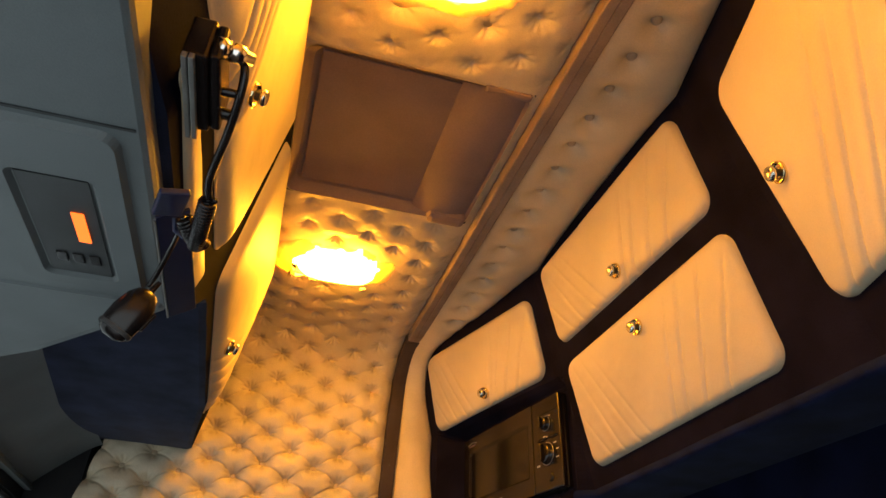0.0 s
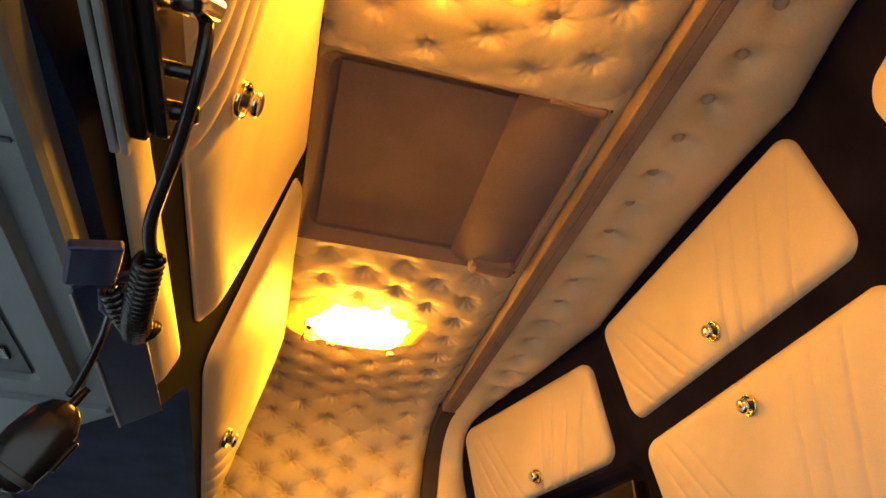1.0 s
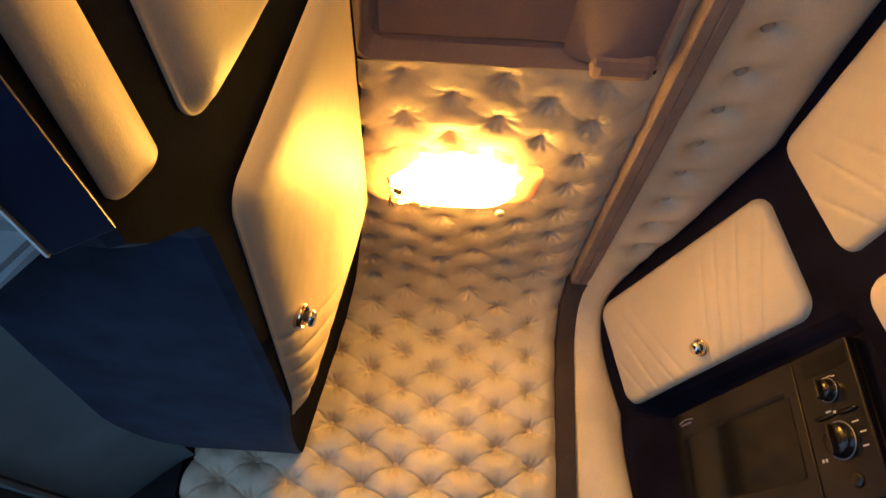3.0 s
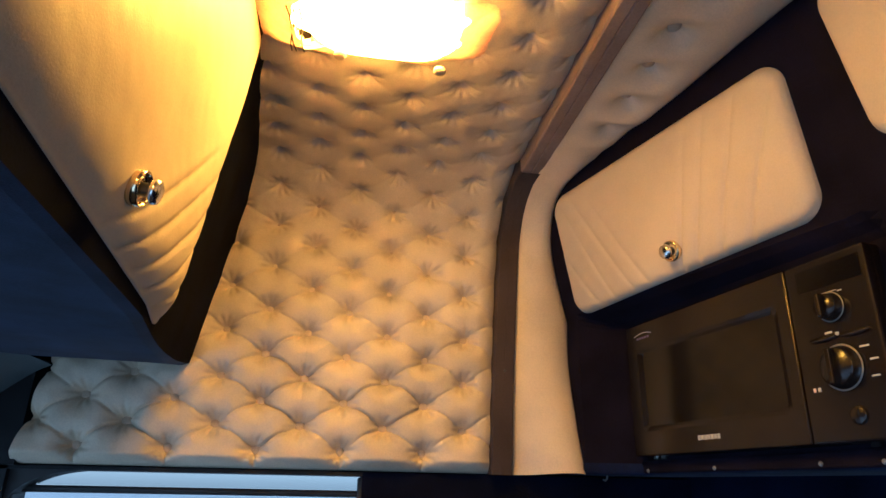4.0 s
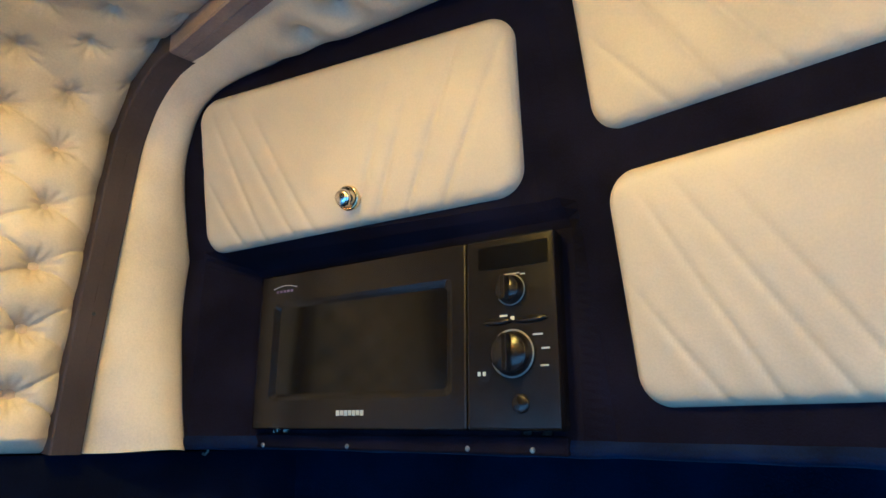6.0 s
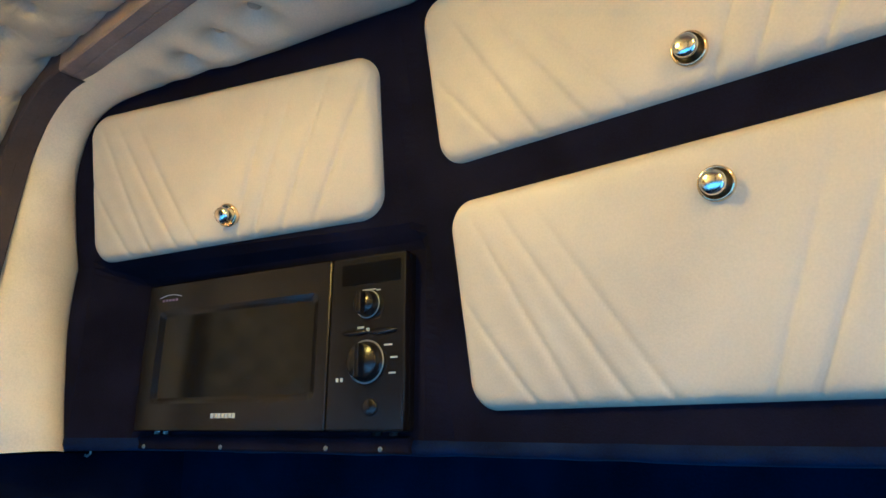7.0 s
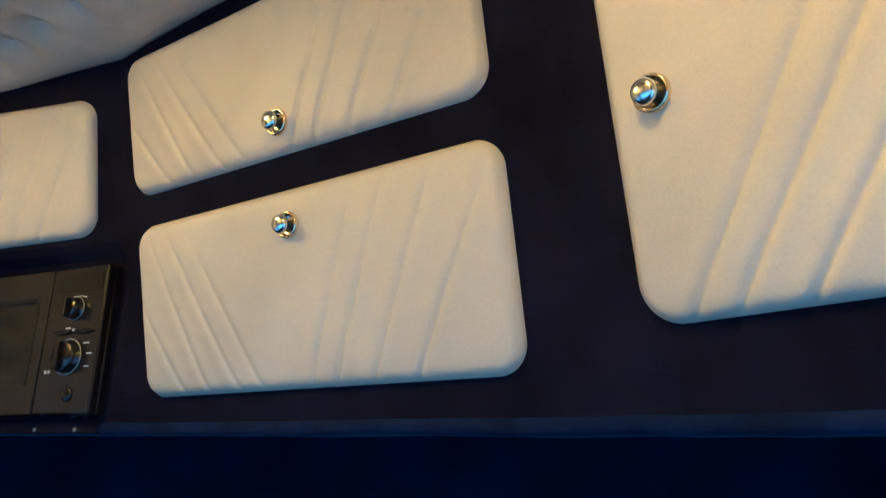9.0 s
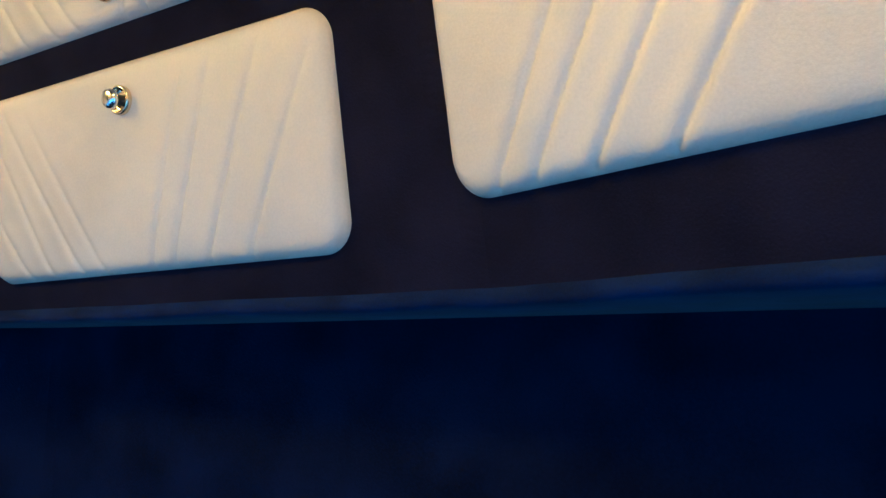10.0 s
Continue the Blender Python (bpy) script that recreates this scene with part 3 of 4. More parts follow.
def padded_door(name, corners, surface, facing, thick, lines, knob_uv, label, group, radius=0.034, step=0.0031, kind=None):
    """Door panel over the quad corners (far top, near top, near bottom, far bottom; y and z), proud of surface(y, z) towards facing."""
    ft, nt_, nb, fb = [Vector(c) for c in corners]
    w, h = ((nt_ - ft).length + (nb - fb).length) / 2, ((ft - fb).length + (nt_ - nb).length) / 2
    nu, nv = max(20, round(w / step)), max(14, round(h / step))

    def at(a, b):
        u, v = a / w, b / h
        p = (fb * (1 - u) + nb * u) * (1 - v) + (ft * (1 - u) + nt_ * u) * v
        return p

    def shape(i, j):
        a, b = (i - 0.5) * w, (j - 0.5) * h
        ca, cb = abs(a) - (w / 2 - radius), abs(b) - (h / 2 - radius)
        if ca > 0 and cb > 0:
            p, q = ca / radius, cb / radius
            ca, cb = radius * p * math.sqrt(1 - q * q / 2), radius * q * math.sqrt(1 - p * p / 2)
            a, b = math.copysign(w / 2 - radius + ca, a), math.copysign(h / 2 - radius + cb, b)
            edge = radius - math.hypot(ca, cb)
        else:
            edge = min(w / 2 - abs(a), h / 2 - abs(b))
        return a + w / 2, b + h / 2, max(0, edge)

    def place(a, b, d):
        p = at(a, b)
        e = 0.01
        x = surface(p.x, p.y)
        n = Vector((1, -(surface(p.x + e, p.y) - x) / e, -(surface(p.x, p.y + e) - x) / e)).normalized() * facing
        return Vector((x, p.x, p.y)) + n * d, n

    def top(i, j):
        a, b, edge = shape(i, j)
        d = thick * (1 - math.exp(-edge / (0.005 if thick < 0.02 else 0.010))) * 0.78 + thick * 0.22 * (1 - math.exp(-edge / 0.035))
        if thick > 0.02:
            d *= 1 - 0.85 * math.exp(-b / 0.017)
        for (u0, v0), (u1, v1), depth in lines:
            p0, p1 = Vector((u0 * w, v0 * h)), Vector((u1 * w, v1 * h))
            q, dd = Vector((a, b)), p1 - p0
            t = max(0, min(1, (q - p0).dot(dd) / dd.length_squared))
            gap = (q - p0 - dd * t).length
            fade = min(1, (1 - t) * 1.6) ** 0.7
            d -= depth * fade * (0.72 * math.exp(-gap / 0.0020) - 0.20 * math.exp(-((gap - 0.010) / 0.009) ** 2))
        d += cloth(0.0008, 16, (a, b, w)) + cloth(0.0004, 55, (a, b, h))
        return place(a, b, max(d, 0.002))[0]

    bm, vs = grid(nu, nv, top)
    ring = [vs[i][0] for i in range(nu)] + [vs[nu][j] for j in range(nv)] + [vs[i][nv] for i in range(nu, 0, -1)] + [vs[0][j] for j in range(nv, 0, -1)]
    idx = [(i, 0) for i in range(nu)] + [(nu, j) for j in range(nv)] + [(i, nv) for i in range(nu, 0, -1)] + [(0, j) for j in range(nv, 0, -1)]
    low = []
    for i, j in idx:
        a, b, edge = shape(i / nu, j / nv)
        low.append(bm.verts.new(place(a, b, -0.004)[0]))
    for k in range(len(ring)):
        k2 = (k + 1) % len(ring)
        bm.faces.new((ring[k], ring[k2], low[k2], low[k]))
    centre, n = place(w / 2, h / 2, 0)
    door = empty(name, Matrix.Translation(centre), label, "cupboard door", group)
    bmesh.ops.translate(bm, vec=-centre, verts=bm.verts)
    part("padded_panel", bm, CREAM, door, "", True)
    if knob_uv:
        p, n = place(knob_uv[0] * w, knob_uv[1] * h, thick - 0.001)
        knob(door, Matrix.Translation(p - centre) @ n.to_track_quat("Z", "Y").to_matrix().to_4x4())
    return door


PLEATS = [((0.16, 0.0), (0.0, 0.6), 0.0045), ((0.24, 0.0), (0.05, 0.97), 0.005), ((0.34, 0.0), (0.11, 0.98), 0.005), ((0.41, 0.0), (0.2, 0.9), 0.004),
          ((0.54, 0.0), (0.69, 0.95), 0.006), ((0.60, 0.0), (0.77, 1.0), 0.007), ((0.69, 0.0), (0.88, 1.0), 0.007), ((0.79, 0.0), (0.99, 0.95), 0.006)]
PLEATS_TALL = [((0.10, 0.0), (0.55, 0.95), 0.006), ((0.175, 0.0), (0.66, 0.97), 0.0075), ((0.285, 0.0), (0.78, 0.97), 0.0075), ((0.41, 0.0), (0.9, 0.95), 0.007)]
PLEATS_FRONT = [((0.50 + 0.09 * k, 0.0), (0.90 + 0.09 * k, 0.55), 0.006) for k in range(5)]
REAR = "rear cupboard doors"
padded_door("cupboard_door", [(0.900, 1.857), (0.413, 1.860), (0.441, 1.650), (0.934, 1.633)], rear_far, -1, 0.017, PLEATS, (0.53, 0.17), "pleated cream leatherette cupboard door above the microwave", REAR)
padded_door("cupboard_door", [(0.341, 1.900), (-0.262, 1.898), (-0.262, 1.690), (0.341, 1.692)], rear_mid, -1, 0.017, PLEATS, (0.520, 0.175), "shallow pleated cream leatherette cupboard door under the ceiling", REAR)
padded_door("cupboard_door", [(0.339, 1.646), (-0.267, 1.646), (-0.266, 1.406), (0.341, 1.401)], rear_mid, -1, 0.017, PLEATS, (0.519, 0.81), "wide pleated cream leatherette cupboard door over the ledge", REAR)
padded_door("cupboard_door", [(-0.384, 1.828), (-0.86, 1.828), (-0.86, 1.441), (-0.384, 1.441)], rear_near, -1, 0.017, PLEATS_TALL, (0.100, 0.49), "tall pleated cream leatherette cupboard door", REAR, radius=0.04)


# ---- front overhead cupboard ----
def front_x(y, z):
    x = -0.868 + 0.2 * (z - 1.5)
    d = max(0, y - 0.5, -0.48 - y)
    return x - 0.12 * d


FRONT = "front cupboard doors"
bm = bmesh.new()
cols = []
fy = sorted(set([YC + Y_BOT * 0.999 * math.sin(math.pi / 2 * k / 60) for k in range(-60, 61)] + [-0.03, -0.031]))


def front_bottom(y):
    if y > 0.03:
        rise = max(0.0, y - 0.60) / 0.37
        return 1.510 - 0.045 * (min(y, 0.60) - 0.03) + 0.034 * rise * rise
    t = max(0.0, min(1.0, (y + 0.075) / 0.105))
    return 1.44 + 0.070 * t * t * (3 - 2 * t)


for y in fy:
    lo, hi = front_bottom(y), roof_z(y) + 0.02
    cols.append([bm.verts.new((front_x(y, z), y, z)) for z in [lo + (hi - lo) * j / 16 for j in range(17)]])
for a, b in zip(cols, cols[1:]):
    for j in range(16):
        bm.faces.new((a[j], b[j], b[j + 1], a[j + 1]))
tagged(mesh_ob("wall_front_facade", bm, CURTAIN), "dark velour facing of the front overhead cupboard", "cupboard front", kind="structure")
bm = bmesh.new()
cols = []
for y in fy:
    lo = front_bottom(y)
    xs = [front_x(y, lo) - t for t in (0.0, 0.012, 0.06, 0.15, 0.3, 0.42, 0.55)]
    cols.append([bm.verts.new((x, y, lo + (-0.006 if k else 0) + 0.012 * k / 6)) for k, x in enumerate(xs)])
for a, b in zip(cols, cols[1:]):
    for j in range(6):
        bm.faces.new((a[j], b[j], b[j + 1], a[j + 1]))
tagged(mesh_ob("soffit_front", bm, NAVY), "navy velour underside of the front overhead cupboard", "soffit", kind="structure")
padded_door("cupboard_door", [(-0.070, 1.862), (-0.66, 1.862), (-0.66, 1.545), (-0.066, 1.538)], front_x, 1, 0.021, [((0.46 + 0.055 * k, 0.0), (0.86 + 0.055 * k, 0.75), 0.0075) for k in range(4)], (0.51, 0.20), "long cream leatherette door of the front cupboard", FRONT)
padded_door("cupboard_door", [(0.50, 1.87), (-0.005, 1.87), (0.035, 1.546), (0.594, 1.492)], front_x, 1, 0.021, [((1 - a, b), (1 - c, d), e) for (a, b), (c, d), e in PLEATS_FRONT], (0.475, 0.125), "tapered cream leatherette door of the front cupboard", FRONT, radius=0.03)
padded_door("cupboard_door", [(-0.084, 1.502), (-0.51, 1.499), (-0.51, 1.470), (-0.103, 1.447)], front_x, 1, 0.010, [], None, "narrow cream leatherette panel below the front cupboard door", FRONT, radius=0.014)


# ---- shell of the cab: roof, side walls, windows, floor ----
def structure(name, boxes, material, label, category):
    bm = bmesh.new()
    for b in boxes:
        add_box(bm, *b)
    return tagged(mesh_ob(name, bm, material), label, category, kind="structure")


structure("roof", [(-1.46, 0.42, -1.16, 1.18, 1.96, 2.03)], SHELL, "outer roof panel of the cab", "roof")
structure("wall_side_far", [(-1.46, 0.42, 1.14, 1.19, 1.343, 1.96), (-1.46, -1.19, 1.0, 1.09, 0.0, 1.343), (-1.46, -0.605, 1.0, 1.12, 1.337, 1.343), (-1.19, -0.605, 1.03, 1.09, 0.0, 0.86)], FRAME_GREY, "dark plastic side wall of the cab round the door window", "wall")
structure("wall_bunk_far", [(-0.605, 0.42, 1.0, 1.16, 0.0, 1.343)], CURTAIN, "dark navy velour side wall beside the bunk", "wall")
structure("wall_side_near", [(-1.46, 0.42, -1.18, -1.125, 1.343, 1.96), (-0.40, 0.42, -1.14, -1.02, 0.0, 1.343), (-1.46, -1.20, -1.14, -1.02, 0.0, 1.343)], FRAME_GREY, "dark plastic side wall of the cab round the open doorway", "wall")
structure("wall_front", [(-1.46, -1.30, -1.16, 1.18, 0.0, 0.80), (-1.46, -1.30, -1.16, 1.18, 1.348, 1.96), (-1.46, -1.30, 0.985, 1.16, 0.80, 1.348), (-1.46, -1.30, -1.14, -0.97, 0.80, 1.348), (-1.30, -1.175, 0.985, 1.03, 1.343, 1.52)], FRAME_GREY, "dark front wall of the cab round the windscreen", "wall")
structure("trim_header", [(-1.299, -1.282, -1.0, 0.985, 1.374, 1.382), (-1.299, -1.288, -1.0, 0.985, 1.388, 1.40)], GREY, "grey plastic header trim above the windscreen", "trim")
bm, vs = grid(8, 40, lambda i, j: (-1.150 - 0.149 * i, -1.02 + 2.003 * j, 1.507 - 0.125 * i ** 1.4 - 0.006 * math.sin(math.pi * i)))
tagged(mesh_ob("wall_header", bm, HEADER, smooth=True), "slate grey plastic panel between the front cupboard and the windscreen", "panel", kind="structure")
structure("wall_back", [(0.42, 0.48, -1.16, 1.18, 0.0, 2.03)], SHELL, "back wall of the cab", "wall")
structure("floor", [(-1.46, 0.48, -1.16, 1.18, -0.05, 0.0)], CARPET, "dark rubber cab floor", "floor")
structure("ground", [(-300, 300, -300, 300, -1.4, -1.3)], GROUND, "grey concrete yard", "ground")


def window(name, label, pane_boxes, frame_boxes):
    w = tagged(empty(name, pose(0, 0, 0), label, "window"), kind="structure")
    for b, m in pane_boxes:
        p = part("pane", box(*b), m, w)
        p.visible_shadow = False
    for b in frame_boxes:
        part("window_frame", box(*b, 0.004), RUBBER, w)
    return w


window("window_1", "side door window with a tinted upper band", [((-1.185, -0.61, 1.052, 1.056, 0.86, 1.300), GLASS), ((-1.16, -0.61, 1.052, 1.056, 1.313, 1.336), TINT)],
       [(-1.19, -0.605, 1.044, 1.064, 1.3005, 1.3125), (-1.20, -1.182, 1.02, 1.07, 0.86, 1.336), (-0.612, -0.597, 1.02, 1.07, 0.86, 1.336)])
window("window_2", "wide windscreen under the front cupboard", [((-1.322, -1.318, -0.97, 0.984, 0.80, 1.347), GLASS)], [(-1.334, -1.308, -0.97, 0.984, 1.336, 1.347), (-1.334, -1.308, -0.97, 0.984, 0.801, 0.82)])


def corner_filler(parent, y, z, r, side):
    """Rounded corner of an opening: the piece between the square corner and the arc."""
    arc = [(y - side * r + side * r * math.sin(radians(90 * k / 10)), z - r + r * math.cos(radians(90 * k / 10))) for k in range(11)]
    bm = bmesh.new()
    rows = [[bm.verts.new((x, a, b)) for a, b in arc + [(y, z)]] for x in (-1.336, -1.3005)]
    for row in rows:
        for k in range(10):
            bm.faces.new((row[k], row[k + 1], row[11]))
    for k in range(10):
        bm.faces.new((rows[0][k], rows[0][k + 1], rows[1][k + 1], rows[1][k]))
    part("corner_seal", bm, RUBBER, parent)


bm = bmesh.new()
arc = [(-1.19 + 0.125 * (1 - math.cos(radians(9 * k))), 1.337 - 0.060 * (1 - math.sin(radians(9 * k)))) for k in range(11)] + [(-1.19, 1.337)]
rows = [[bm.verts.new((x, y, z)) for x, z in arc] for y in (1.012, 1.066)]
for row in rows:
    for k in range(10):
        bm.faces.new((row[k], row[k + 1], row[11]))
for k in range(10):
    bm.faces.new((rows[0][k], rows[0][k + 1], rows[1][k + 1], rows[1][k]))
part("corner_seal", bm, RUBBER, bpy.data.objects["window_1"])
for side in (1, -1):
    corner_filler(bpy.data.objects["window_2"], 0.984 if side == 1 else -0.969, 1.3475, 0.055, side)


# ---- microwave oven on its shelf ----
def microwave():
    a, b = Vector((-0.039, 0.411)), Vector((-0.1245, 0.897))
    w, ang = (b - a).length, math.degrees(math.atan2(b.y - a.y, b.x - a.x))
    base = pose(a.x, a.y, 1.376, 0, 0, ang)
    oven = empty("microwave_oven", base, "black built-in microwave oven with two dials, on the shelf", "microwave oven")
    # local: x along the front from near to far, y towards the camera's side, z up
    h = 0.228
    part("body", box(0.004, w - 0.004, -0.30, 0.0, 0.0, h, 0.004), BLACK, oven)
    part("control_panel", box(0.002, 0.120, 0.0, 0.014, 0.001, h - 0.001, 0.003), BLACK, oven)
    def plate(x0, x1, z0, z1, r, y):
        return [(x, y, z) for x, z in rounded(x0, x1, z0, z1, r)]

    door = part("oven_door", lofted([plate(0.122, w - 0.002, 0.001, h - 0.001, 0.003, 0.0), plate(0.122, w - 0.002, 0.001, h - 0.001, 0.003, 0.0125), plate(0.1235, w - 0.0035, 0.0025, h - 0.0025, 0.003, 0.014), plate(0.141, w - 0.032, 0.040, h - 0.044, 0.010, 0.014), plate(0.146, w - 0.037, 0.045, h - 0.049, 0.009, 0.0118), plate(0.152, w - 0.043, 0.050, h - 0.054, 0.006, 0.0090)], False), BLACK, oven)
    part("window_glass", box(0.150, w - 0.041, 0.0082, 0.0094, 0.048, h - 0.052), GLOSS, door, "dark glossy glass")
    bm = bmesh.new()
    for k in range(7):
        add_box(bm, 0.278 + 0.007 * k, 0.2835 + 0.007 * k, 0.0141, 0.0149, 0.0185 + 0.0004 * (k % 2), 0.0255)
    part("maker_mark", bm, SILVER, door, "small silver mark")
    bm = bmesh.new()
    for k in range(5):
        add_box(bm, w - 0.070 + 0.0075 * k, w - 0.065 + 0.0075 * k, 0.0141, 0.0146, h - 0.029, h - 0.0255)
    badge = part("badge", bm, BADGE, door, "dim violet badge")
    part("swoosh", tube([(w - 0.078 + 0.0045 * k, 0.0144, h - 0.0225 + 0.004 * math.sin(math.pi * k / 11)) for k in range(12)], 0.0006, 5), SILVER, badge, "thin silver arc")
    part("display_window", box(0.010, 0.102, 0.0141, 0.0150, h - 0.040, h - 0.012), GLOSS, oven)
    for z, r in ((h - 0.068, 0.0165), (0.086, 0.0245)):
        m = pose(0.058, 0.014, z, -90, 0, 0)
        dial = part("dial", turned([(r * 1.12, 0.0), (r * 1.12, 0.002), (r, 0.003), (r * 0.95, 0.012), (r * 0.86, 0.0145), (0, 0.0145)], 32, m), BLACK, oven, "", True)
        part("grip", box(-0.0035, 0.0035, 0.0, 0.011, -r * 0.86, r * 0.86, 0.0015, Matrix.Translation((0.058, 0.027, z))), BLACK, dial)
        part("rim", turned([(r * 1.05, 0.0026), (r * 1.10, 0.0032), (r * 1.14, 0.0026), (r * 1.10, 0.0018), (r * 1.05, 0.0026)], 32, m), STEEL, dial, "thin grey ring", True)
    for x0, x1, z0, z1 in ((0.064, 0.074, 0.1290, 0.1315), (0.020, 0.032, 0.1050, 0.1070), (0.055, 0.060, 0.1245, 0.1290), (0.012, 0.022, 0.0890, 0.0910), (0.014, 0.024, 0.0700, 0.0720), (0.094, 0.098, 0.0620, 0.0670), (0.101, 0.105, 0.0620, 0.0670), (0.047, 0.068, 0.1790, 0.1800), (0.040, 0.046, 0.1770, 0.1785), (0.030, 0.044, 0.1235, 0.1260)):
        part("print_mark", box(x0, x1, 0.0141, 0.0148, z0, z1), SILVER, oven)
    for x in (0.034, 0.077):
        key = lofted([[(x + 0.020 * math.cos(radians(15 * k)), 0.0141 + d, 0.124 + (0.0046 - 0.5 * d) * math.sin(radians(15 * k))) for k in range(24)] for d in (0.0, 0.0022, 0.0030)])
        part("oval_key", key, BLACK, oven, "flat oval black key", True)
    part("open_button", turned([(0.011, 0.0), (0.0105, 0.002), (0.009, 0.003), (0, 0.003)], 24, pose(0.050, 0.014, 0.030, -90)), BLACK, oven, "", True)
    for x in (0.03, 0.055, w - 0.05, w - 0.03):
        part("foot", turned([(0.006, 0.0), (0.007, -0.005), (0.0, -0.005)], 12, pose(x, -0.01, 0.001)), CHROME if x > 0.2 else BLACK, oven)
    return oven


microwave()
bm = bmesh.new()
m = pose(-0.041, 0.423, 0, 0, 0, math.degrees(math.atan2(0.906 - 0.423, -0.126 + 0.041)))
add_box(bm, -0.008, 0.55, -0.09, -0.006, 1.350, 1.3705, 0.003, m)
shelf = tagged(mesh_ob("oven_shelf", bm, BLACK_FABRIC), "dark fabric-covered shelf under the microwave oven", "shelf")
for k, (x, z) in enumerate(((0.035, 1.358), (0.12, 1.358), (0.31, 1.357), (0.475, 1.356))):
    p = part("screw", turned([(0, 0.002), (0.0025, 0.0016), (0.0034, 0), (0.0034, -0.003)], 12, m @ pose(x, -0.006, z - 0.002, -90)), STEEL, shelf)


# ---- overhead console under the front cupboard ----
def slab(points, z0, z1, bevel=0.004):
    """Upright prism over a plan."""
    bm = bmesh.new()
    low, top = [bm.verts.new((x, y, z0)) for x, y in points], [bm.verts.new((x, y, z1)) for x, y in points]
    n = len(points)
    bm.faces.new(low[::-1])
    bm.faces.new(top)
    for k in range(n):
        bm.faces.new((low[k], low[(k + 1) % n], top[(k + 1) % n], top[k]))
    if bevel:
        bmesh.ops.bevel(bm, geom=list(bm.edges), offset=bevel, segments=2, profile=0.5, affect="EDGES")
    return bm


def overhead_console():
    c = empty("overhead_console", pose(0, 0, 0), "grey plastic overhead console under the front cupboard", "console")
    part("body", slab([(-0.890, -0.80), (-0.890, -0.135), (-0.898, -0.112), (-1.10, 0.092), (-1.295, 0.25), (-1.295, -0.80)], 1.412, 1.50, 0.008), GREY, c)
    bezel = part("display_bezel", lofted([[(x, y, 1.4125) for x, y in rounded(-1.06, -0.915, -0.475, -0.165, 0.02)], [(x, y, 1.405) for x, y in rounded(-1.055, -0.92, -0.47, -0.17, 0.018)], [(x, y, 1.405) for x, y in rounded(-1.03, -0.945, -0.40, -0.19, 0.012)], [(x, y, 1.4105) for x, y in rounded(-1.025, -0.95, -0.395, -0.195, 0.01)]]), GREY, c)
    part("display_recess", box(-1.022, -0.953, -0.392, -0.198, 1.4085, 1.4098), DARK_GREY, bezel)
    part("display", box(-0.979, -0.966, -0.333, -0.275, 1.4070, 1.4082), ORANGE, bezel, "lit orange display")
    for k in range(3):
        part("key", box(-1.01 + 0.018 * k, -0.998 + 0.018 * k, -0.245, -0.225, 1.4065, 1.4084, 0.001), BLACK, bezel)
    part("edge_band", lofted([[(-0.90, -0.125, 1.4125), (-1.10, 0.080, 1.4125), (-1.28, 0.226, 1.4125), (-1.28, -0.14, 1.4125), (-0.90, -0.14, 1.4125)], [(-0.905, -0.128, 1.4085), (-1.10, 0.072, 1.4085), (-1.275, 0.215, 1.4085), (-1.275, -0.136, 1.4085), (-0.905, -0.136, 1.4085)], [(-0.93, -0.130, 1.4105), (-1.10, 0.044, 1.4105), (-1.26, 0.175, 1.4105), (-1.26, -0.130, 1.4105), (-0.93, -0.131, 1.4105)]]), GREY, c)
    part("pocket", lofted([[(x, y, 1.4125) for x, y in rounded(-0.90, -0.874, -0.78, -0.635, 0.012)], [(x, y, 1.407) for x, y in rounded(-0.898, -0.876, -0.778, -0.637, 0.011)]]), BLACK, c)
    part("seam", box(-1.29, -0.90, -0.485, -0.482, 1.4105, 1.4135), DARK_GREY, c)
    return c


overhead_console()
def tilted_plate(y0, y1):
    bm = box(0.0, 0.036, y0, y1, -0.002, 0.002, 0.001)
    bmesh.ops.transform(bm, matrix=pose(-0.889, 0, 1.4, 0, -32, 0), verts=bm.verts)
    return bm


plate = tagged(mesh_ob("trim_plate", tilted_plate(-0.365, -0.128), BLUE), "blue plastic trim plate along the edge of the grey console", "trim plate")
part("edge_strip", box(-0.8905, -0.8885, -0.362, -0.129, 1.3965, 1.4005), STEEL, plate)
clip = tagged(mesh_ob("cord_clip", box(-0.015, 0.015, -0.022, 0.022, -0.004, 0.004, 0.002, pose(-0.872, -0.395, 1.402, 0, -20, 15)), BLUE), "blue plastic cord clip on the console", "cord clip")
part("hook", tube([(-0.868, -0.375, 1.397), (-0.866, -0.366, 1.388), (-0.858, -0.362, 1.384), (-0.851, -0.366, 1.390)], 0.0028), BLUE, clip)


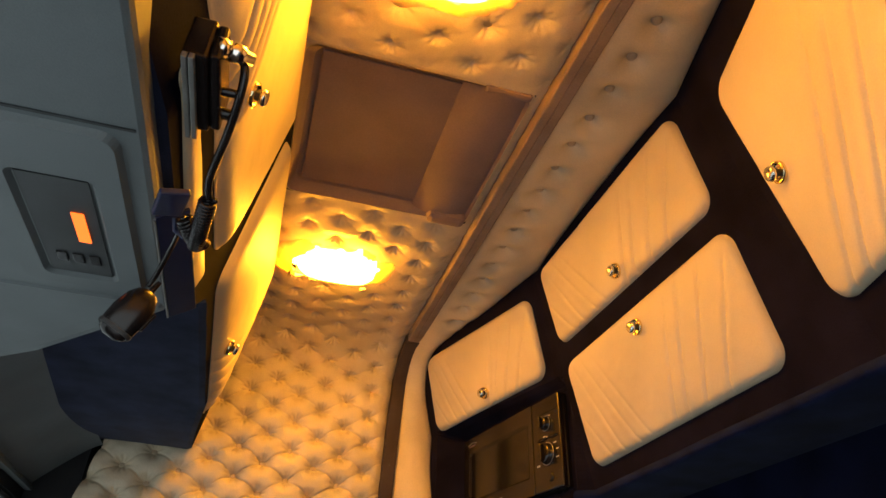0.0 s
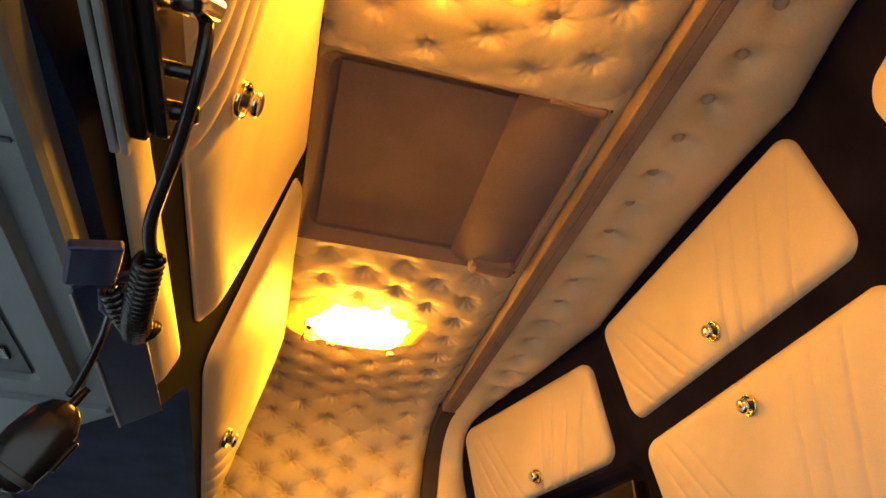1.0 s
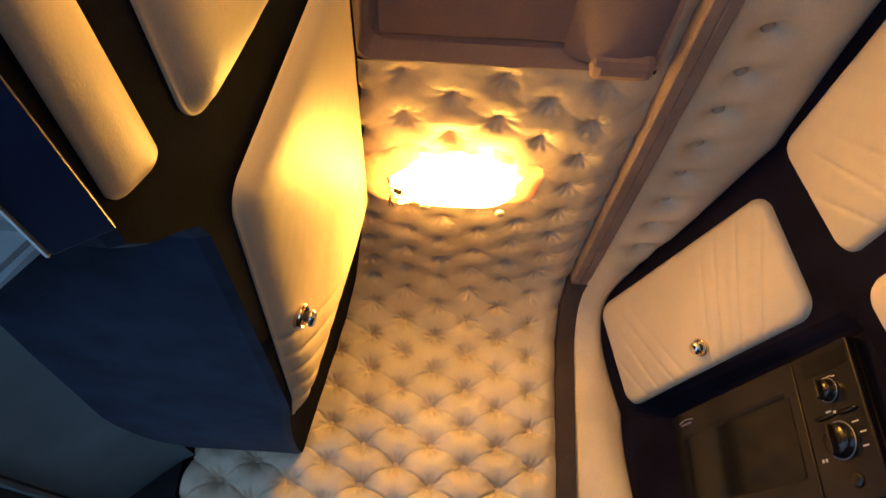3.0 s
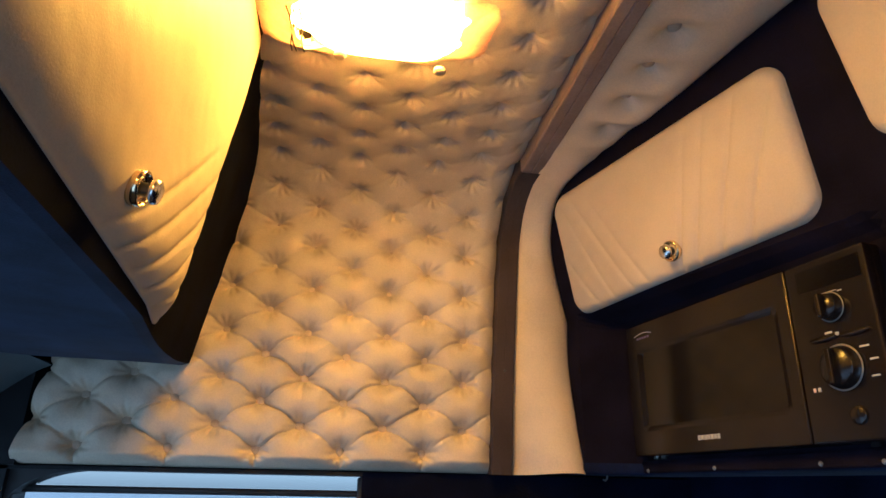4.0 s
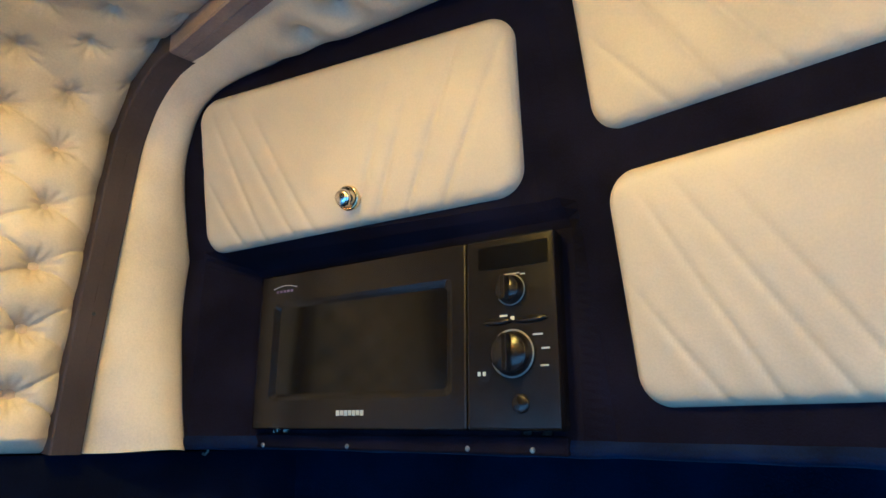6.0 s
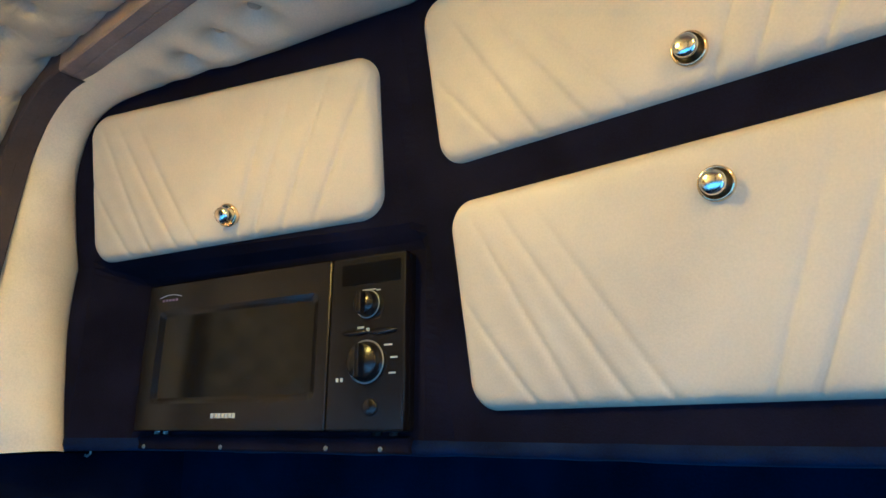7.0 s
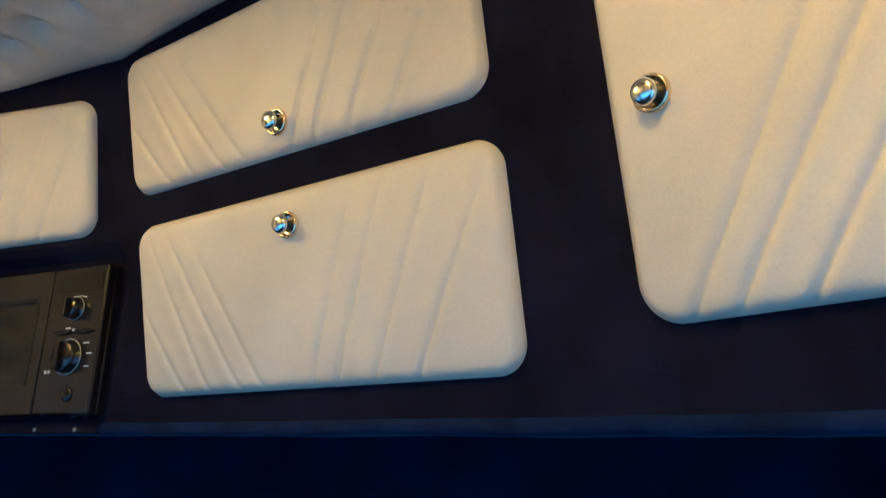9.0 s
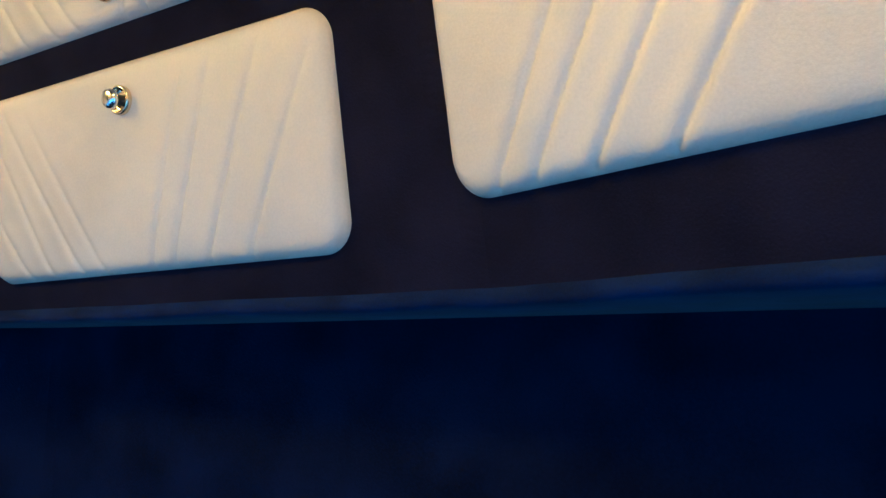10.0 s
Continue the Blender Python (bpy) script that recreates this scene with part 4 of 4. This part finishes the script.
# ---- radio with its microphone ----
def two_way_radio():
    r = empty("two_way_radio", pose(-0.853, -0.523, 1.460), "small black two-way radio with grey side plates under the console", "radio")
    part("case", box(-0.012, 0.010, -0.042, 0.054, -0.020, 0.030, 0.003), BLACK, r)
    for x in (-0.011, -0.005):
        part("side_plate", box(x, x + 0.005, -0.042, 0.062, -0.025, -0.018, 0.001), STEEL, r, "light grey metal plate")
    part("front_panel", box(0.010, 0.020, -0.040, 0.054, -0.016, 0.028, 0.003), BLACK, r)
    for y, rad in ((0.040, 0.006), (0.010, 0.0045)):
        part("volume_knob", turned([(rad, 0.0), (rad * 0.95, 0.012), (rad * 0.8, 0.014), (0, 0.014)], 20, pose(0.020, y, -0.004, 0, 90, 0)), BLACK, r, "", True)
    part("connector", turned([(0, -0.002), (0.0085, -0.002), (0.009, 0.006), (0.0075, 0.007), (0.0075, 0.012), (0.0095, 0.013), (0.0095, 0.024), (0.007, 0.026), (0.006, 0.036), (0, 0.036)], 20, pose(0.014, -0.036, 0.004, 0, 68, 35)), CHROME, r, "chrome plug", True)
    return r


two_way_radio()


def spline(points, n):
    pts = [Vector(p) for p in points]
    out = []
    for k in range(len(pts) - 1):
        p0, p1, p2, p3 = pts[max(k - 1, 0)], pts[k], pts[k + 1], pts[min(k + 2, len(pts) - 1)]
        for j in range(n):
            t = j / n
            out.append(0.5 * (2 * p1 + (p2 - p0) * t + (2 * p0 - 5 * p1 + 4 * p2 - p3) * t * t + (3 * p1 - p0 - 3 * p2 + p3) * t ** 3))
    return out + [pts[-1]]


def coiled(a, b, sag, radius, turns):
    a, b = Vector(a), Vector(b)
    pts = []
    n = turns * 10
    d = (b - a).normalized()
    side = d.cross(Vector((0, 0, 1))).normalized()
    up = side.cross(d)
    for k in range(n + 1):
        t = k / n
        c = a.lerp(b, t) + Vector((0, 0, -sag * 4 * t * (1 - t)))
        w = 2 * math.pi * turns * t
        pts.append(c + radius * (side * math.cos(w) + up * math.sin(w)))
    return pts


def microphone():
    mic = empty("microphone", pose(-0.903, -0.278, 1.326, 14, 24, 20) @ Matrix.Scale(0.62, 4), "black hand microphone hanging on a coiled cord", "microphone")
    rings = []
    for z, w, d in ((0.052, 0.010, 0.008), (0.046, 0.020, 0.013), (0.030, 0.029, 0.017), (0.0, 0.033, 0.019), (-0.028, 0.031, 0.018), (-0.044, 0.024, 0.014), (-0.050, 0.012, 0.008)):
        rings.append([(w * math.copysign(abs(math.cos(2 * math.pi * k / 28)) ** 0.7, math.cos(2 * math.pi * k / 28)), d * math.copysign(abs(math.sin(2 * math.pi * k / 28)) ** 0.8, math.sin(2 * math.pi * k / 28)), z) for k in range(28)])
    part("shell", lofted(rings), BLACK, mic, "", True)
    part("talk_key", box(0.030, 0.0365, -0.008, 0.008, -0.012, 0.026, 0.003), BLACK, mic)
    part("rim", lofted([[(x * 1.02, y * 1.04, z - 0.002) for x, y, z in rings[4]], [(x * 1.04, y * 1.06, z - 0.006) for x, y, z in rings[4]], [(x * 0.98, y, z - 0.010) for x, y, z in rings[4]]], False), DARK_GREY, mic, "dark grey rim", True)
    part("cord_sleeve", turned([(0.006, 0.0), (0.0055, 0.012), (0.004, 0.028), (0, 0.028)], 14, pose(0, 0, 0.048)), BLACK, mic)
    return mic


microphone()
cord = empty("coiled_cable", pose(0, 0, 0), "black coiled cable looped between radio and microphone", "cable")
part("plain_end", tube(spline([(-0.822, -0.535, 1.480), (-0.816, -0.535, 1.468), (-0.816, -0.520, 1.450), (-0.823, -0.485, 1.430), (-0.834, -0.445, 1.405), (-0.833, -0.425, 1.395)], 8), 0.0040), BLACK, cord, "", True)
part("coil", tube(coiled((-0.833, -0.425, 1.392), (-0.843, -0.362, 1.376), 0.008, 0.0072, 20), 0.0023, 6), BLACK, cord, "", True)
part("coil_return", tube(coiled((-0.836, -0.358, 1.380), (-0.856, -0.392, 1.388), 0.006, 0.0072, 12), 0.0023, 6), BLACK, cord, "", True)
part("lower_end", tube(spline([(-0.856, -0.392, 1.388), (-0.866, -0.35, 1.392), (-0.876, -0.315, 1.388), (-0.887, -0.288, 1.372), (-0.893, -0.280, 1.362)], 6), 0.0030), BLACK, cord, "", True)
